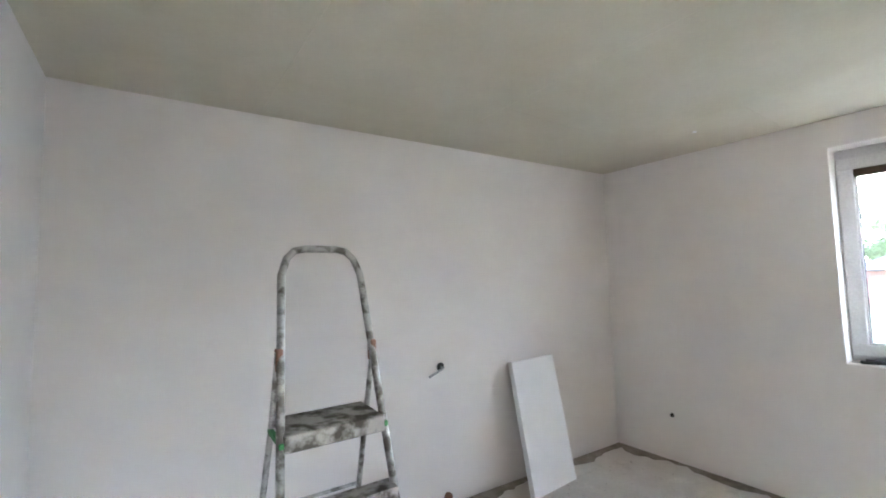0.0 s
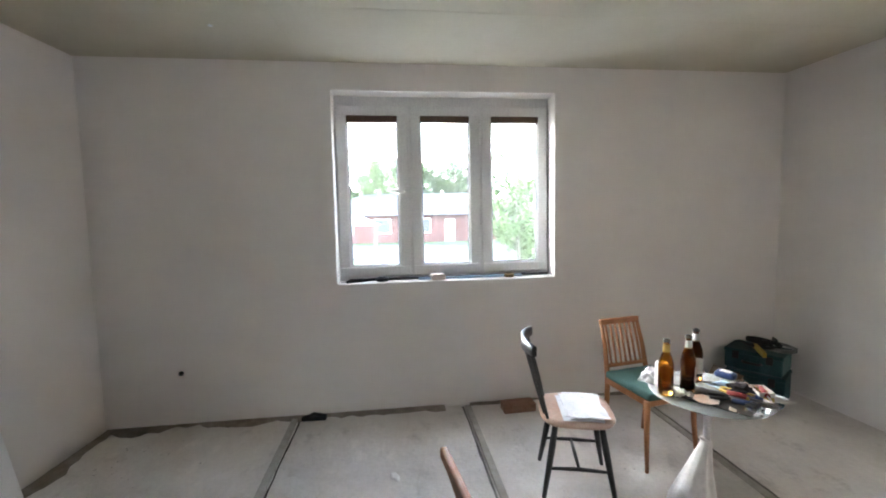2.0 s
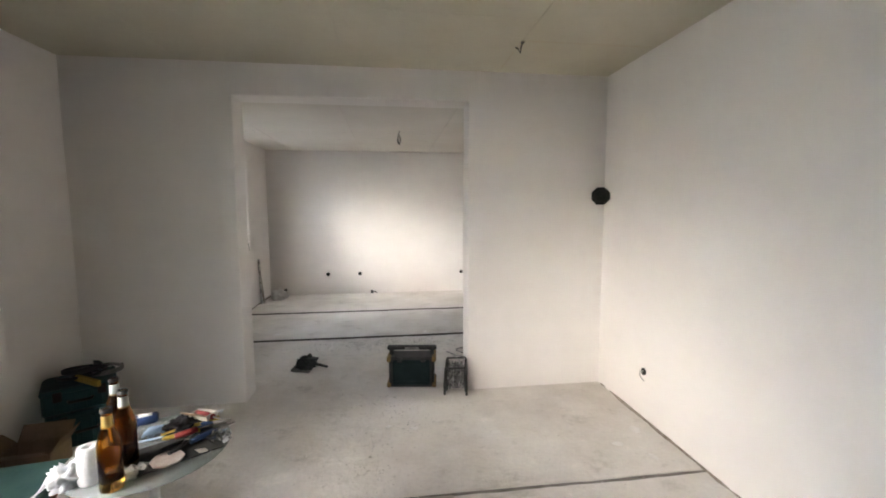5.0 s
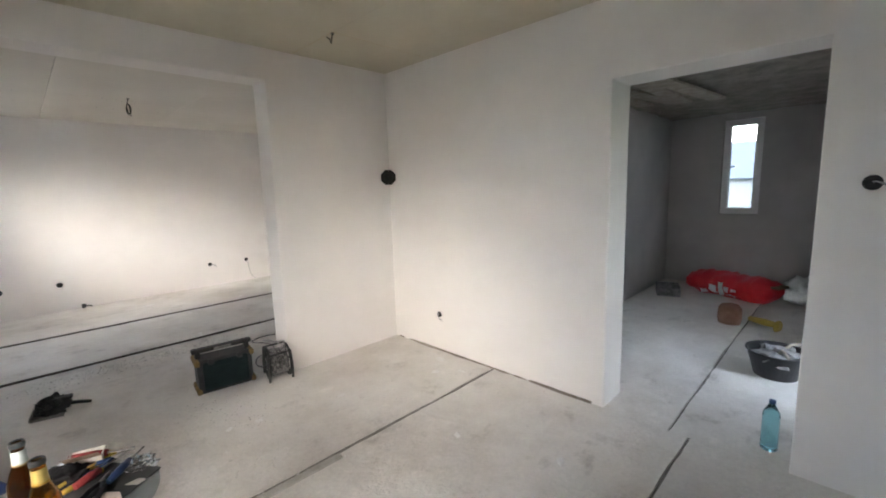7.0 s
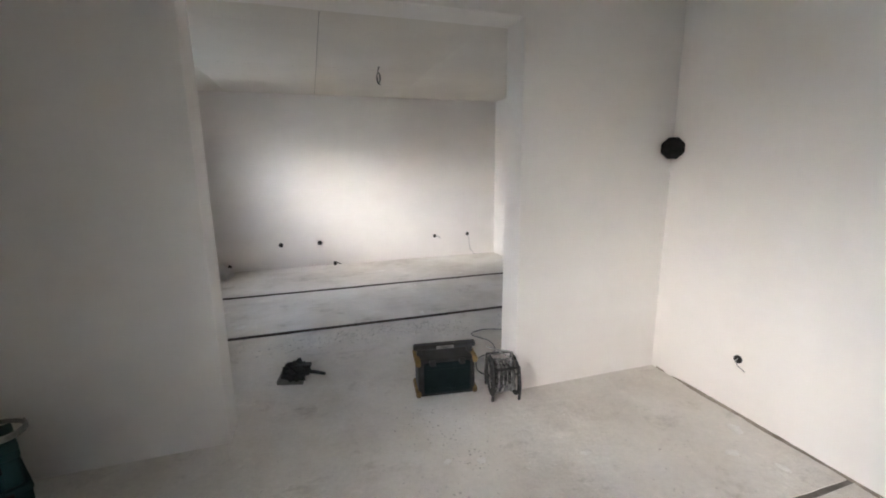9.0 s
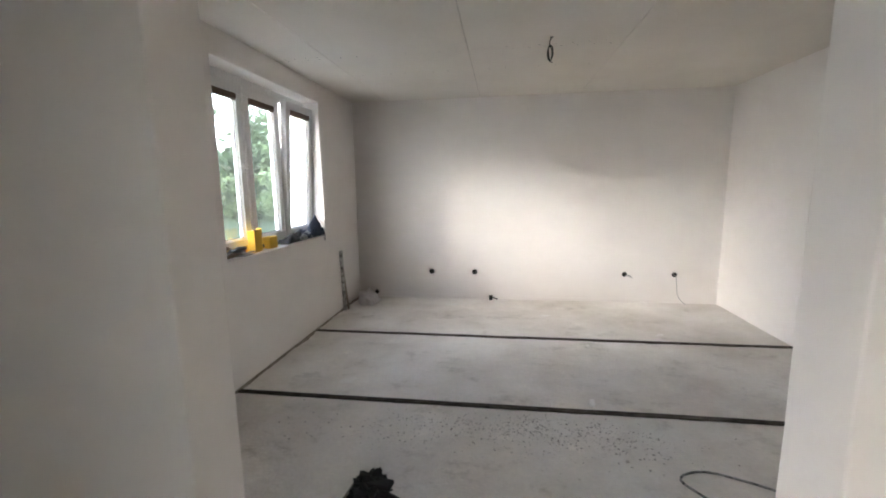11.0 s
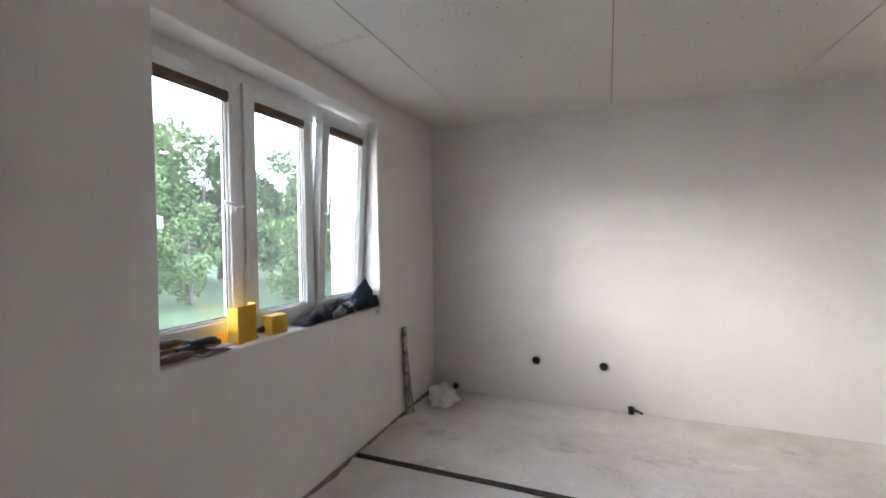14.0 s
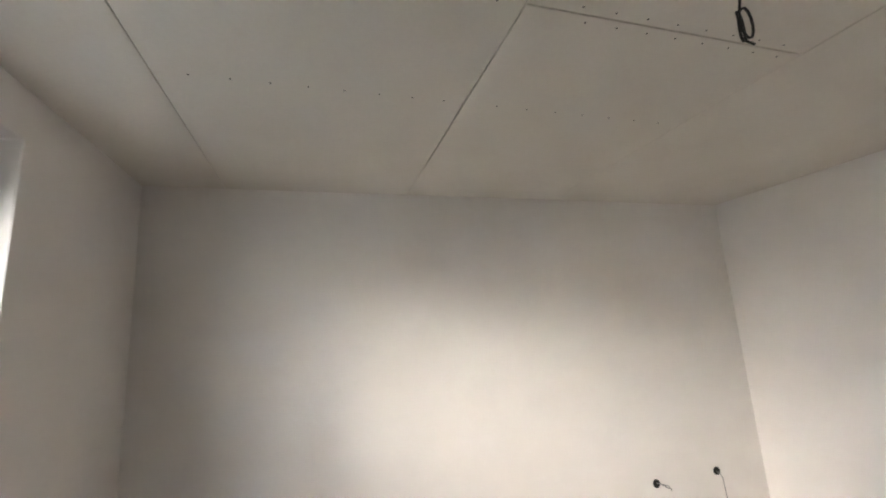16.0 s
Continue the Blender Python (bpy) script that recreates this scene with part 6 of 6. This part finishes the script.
simple("white_offcut", lambda bm: box(bm, -.06, .06, -.04, .04, 0, .03, .003), FOAM, pose(-1.52, 2.83, 0.0, 0, 0, 30), "white offcut lying by the joint", "offcut")
for k, (y, rz) in enumerate(((1.55, 2), (1.78, -3), (1.98, 4), (2.2, -2))):
    simple("shuttering_board", lambda bm: box(bm, -.9, .9, -.08, .08, 0, .022, .004), LATH, pose(-1.6, y, 2.375 - .012 * k, 0, 2, rz), "dusty rough board under the concrete ceiling", "board", "rough boards under the ceiling")

# ---------------------------------------------------------------- crumbs and grit on the floors
def scatter(name, spots, count, size, seed, label, mat=CRUMB):
    """Loose crumbs of plaster and mortar, one mass."""
    rng = random.Random(seed)
    verts, faces = [], []
    for k in range(count):
        cx, cy, sx, sy = rng.choice(spots)
        x, y = rng.gauss(cx, sx), rng.gauss(cy, sy)
        if not (XW + .03 < x < XE2 - .03 and YF + .05 < y < 5.2):
            continue
        s = size * (0.35 + rng.random() ** 3 * 1.6)
        n = len(verts)
        a = rng.uniform(0, 6.28)
        for dx, dy, dz in ((1, 0, .0), (-.4, .8, .0), (-.6, -.7, .0), (.1, .05, .55)):
            ox, oy = dx * s * rng.uniform(.7, 1.2), dy * s * rng.uniform(.7, 1.2)
            verts.append((x + ox * math.cos(a) - oy * math.sin(a), y + ox * math.sin(a) + oy * math.cos(a), .001 + dz * s * rng.uniform(.6, 1.1)))
        faces += [(n, n + 1, n + 3), (n + 1, n + 2, n + 3), (n + 2, n, n + 3), (n, n + 2, n + 1)]
    me = bpy.data.meshes.new(name)
    me.from_pydata(verts, [], faces)
    me.materials.append(mat)
    return tagged(new(name, me), label, "debris", kind="stuff")


scatter("plaster_crumbs", [(2.1, 1.0, .25, .22), (1.0, .9, .6, .5), (2.2, .4, .6, .4), (2.4, -1.2, .5, .12), (1.9, -1.25, .7, .1), (1.6, -3.3, .6, .35), (3.3, 1.6, .35, .4), (1.2, 2.0, .8, .6)], 2600, .006, 11, "scattered crumbs of plaster and mortar on the screed")
scatter("broken_screed", [(2.6, -1.28, .5, .12), (2.1, -1.35, .35, .08), (1.6, -1.30, .3, .1)], 1500, .006, 21, "broken crumbling screed beside the floor joint", GRIT)
scatter("dark_grit", [(2.0, .37, .12, .1), (2.03, .13, .12, .08), (1.87, .56, .08, .06), (2.04, -1.46, .05, .03), (2.47, -1.4, .06, .03), (3.9, 4.9, .25, .2), (3.0, 5.0, .3, .12), (3.6, 2.75, .35, .03)], 700, .005, 41, "dark grit and rubbish trodden into the screed", GRIT)
scatter("mortar_lumps", [(2.1, 1.0, .4, .4), (2.3, -1.2, .7, .15), (.9, 1.3, .6, .6), (3.5, 4.6, .5, .4)], 90, .013, 12, "larger lumps of mortar lying on the screed")
scatter("gravel", [(2.12, 1.02, .10, .16), (2.2, .72, .14, .10)], 240, .007, 31, "patch of pale gravelly rubble on the screed")


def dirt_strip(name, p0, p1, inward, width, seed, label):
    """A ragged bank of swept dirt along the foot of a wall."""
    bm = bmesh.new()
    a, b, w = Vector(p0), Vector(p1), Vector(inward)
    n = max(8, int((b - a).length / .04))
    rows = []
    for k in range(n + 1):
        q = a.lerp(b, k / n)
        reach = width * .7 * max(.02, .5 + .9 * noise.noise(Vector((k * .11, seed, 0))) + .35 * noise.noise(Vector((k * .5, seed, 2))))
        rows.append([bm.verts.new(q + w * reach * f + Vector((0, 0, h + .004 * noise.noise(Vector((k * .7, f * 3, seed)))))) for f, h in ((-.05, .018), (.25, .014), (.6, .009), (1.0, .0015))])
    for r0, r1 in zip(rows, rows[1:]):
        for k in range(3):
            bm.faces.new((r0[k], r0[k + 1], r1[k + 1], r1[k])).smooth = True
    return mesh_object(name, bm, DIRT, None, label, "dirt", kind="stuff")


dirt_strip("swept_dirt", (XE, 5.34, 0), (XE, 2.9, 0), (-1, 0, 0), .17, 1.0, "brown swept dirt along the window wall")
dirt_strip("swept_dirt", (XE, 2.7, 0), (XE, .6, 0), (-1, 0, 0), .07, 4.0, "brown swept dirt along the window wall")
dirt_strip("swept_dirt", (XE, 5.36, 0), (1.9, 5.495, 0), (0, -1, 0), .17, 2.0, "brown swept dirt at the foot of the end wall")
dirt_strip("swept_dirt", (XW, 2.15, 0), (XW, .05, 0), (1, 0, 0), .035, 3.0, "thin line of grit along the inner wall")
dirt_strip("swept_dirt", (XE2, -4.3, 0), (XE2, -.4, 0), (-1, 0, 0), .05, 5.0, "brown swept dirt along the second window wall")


def plaster_splash(x, y, r, stretch, turn, seed):
    """A thin dried splash of plaster with a ragged outline."""
    bm = bmesh.new()
    n = 22
    rings = []
    for f, z in ((1.0, -.002), (.85, .0035), (.45, .005)):
        ring = []
        for k in range(n):
            a = 2 * math.pi * k / n
            d = r * f * (1 + .45 * noise.noise(Vector((math.cos(a) * 1.6, math.sin(a) * 1.6, seed))) + .25 * noise.noise(Vector((math.cos(a) * 4, math.sin(a) * 4, seed))))
            ring.append(bm.verts.new((d * math.cos(a), d * math.sin(a) * stretch, z)))
        rings.append(ring)
    for a, b in zip(rings, rings[1:]):
        for k in range(n):
            bm.faces.new((a[k], a[(k + 1) % n], b[(k + 1) % n], b[k])).smooth = True
    bm.faces.new(rings[-1])
    ob = mesh_object("plaster_splash", bm, SPLASH, None, "thin dried splash of white plaster on the screed", "plaster splash", "dried plaster splashes")
    ob.matrix_world = pose(x, y, .004, 0, 0, turn)


SPLASH = mottled("dried_plaster", (0.80, 0.78, 0.75), (0.70, 0.67, 0.63), 14, 0.9, 120, 0.002)
for k, (x, y, r, st, rz) in enumerate(((1.43, -2.76, .05, .45, 75), (1.60, -1.72, .06, .4, 80), (3.40, -1.86, .09, .5, 20), (2.83, -4.02, .10, .4, 5), (3.55, -2.98, .03, .7, 0), (.66, -3.14, .05, .5, 30),
                                        (1.72, -3.66, .08, .4, 10), (.34, .80, .05, .6, 60), (.55, .95, .035, .7, 0), (.41, 1.12, .04, .5, 90), (1.87, .58, .03, .8, 0), (2.05, .54, .025, .7, 40), (1.3, .7, .03, .6, 10),
                                        (3.3, 4.5, .07, .35, 40), (2.7, 4.75, .09, .3, 65), (3.5, 3.3, .05, .5, 15), (1.1, 1.7, .03, .6, 50), (.9, 2.3, .035, .6, 20))):
    plaster_splash(x, y, r, st, rz, k * 3.1)


def loose_cable():
    t = empty("loose_cable", pose(0, 0, 0), "grey cable lying loose behind the reel", "cable")
    bm = bmesh.new()
    pts = [(1.44, -.16, .012), (1.52, -.33, .009), (1.44, -.52, .009), (1.26, -.60, .009), (1.22, -.80, .009), (1.32, -.98, .010), (1.18, -1.06, .009), (.98, -1.0, .009), (.84, -.92, .009)]
    fine = []
    for k in range(len(pts) - 1):
        p0, p1, p2, p3 = (Vector(pts[min(max(k + d, 0), len(pts) - 1)]) for d in (-1, 0, 1, 2))
        for q in range(6):
            u = q / 6
            fine.append(tuple(0.5 * (2 * p1 + (p2 - p0) * u + (2 * p0 - 5 * p1 + 4 * p2 - p3) * u * u + (3 * p1 - p0 - 3 * p2 + p3) * u ** 3)))
    fine.append(pts[-1])
    tube(bm, fine, .006, 8)
    part("sheath", bm, DARK_CABLE, t)
    bm = bmesh.new()
    tube(bm, [(.86, -.925, .009), (.815, -.90, .012), (.79, -.885, .012)], [.006, .013, .012], 10)
    part("plug", bm, BLACK_PLASTIC, t, "black plug")


loose_cable()
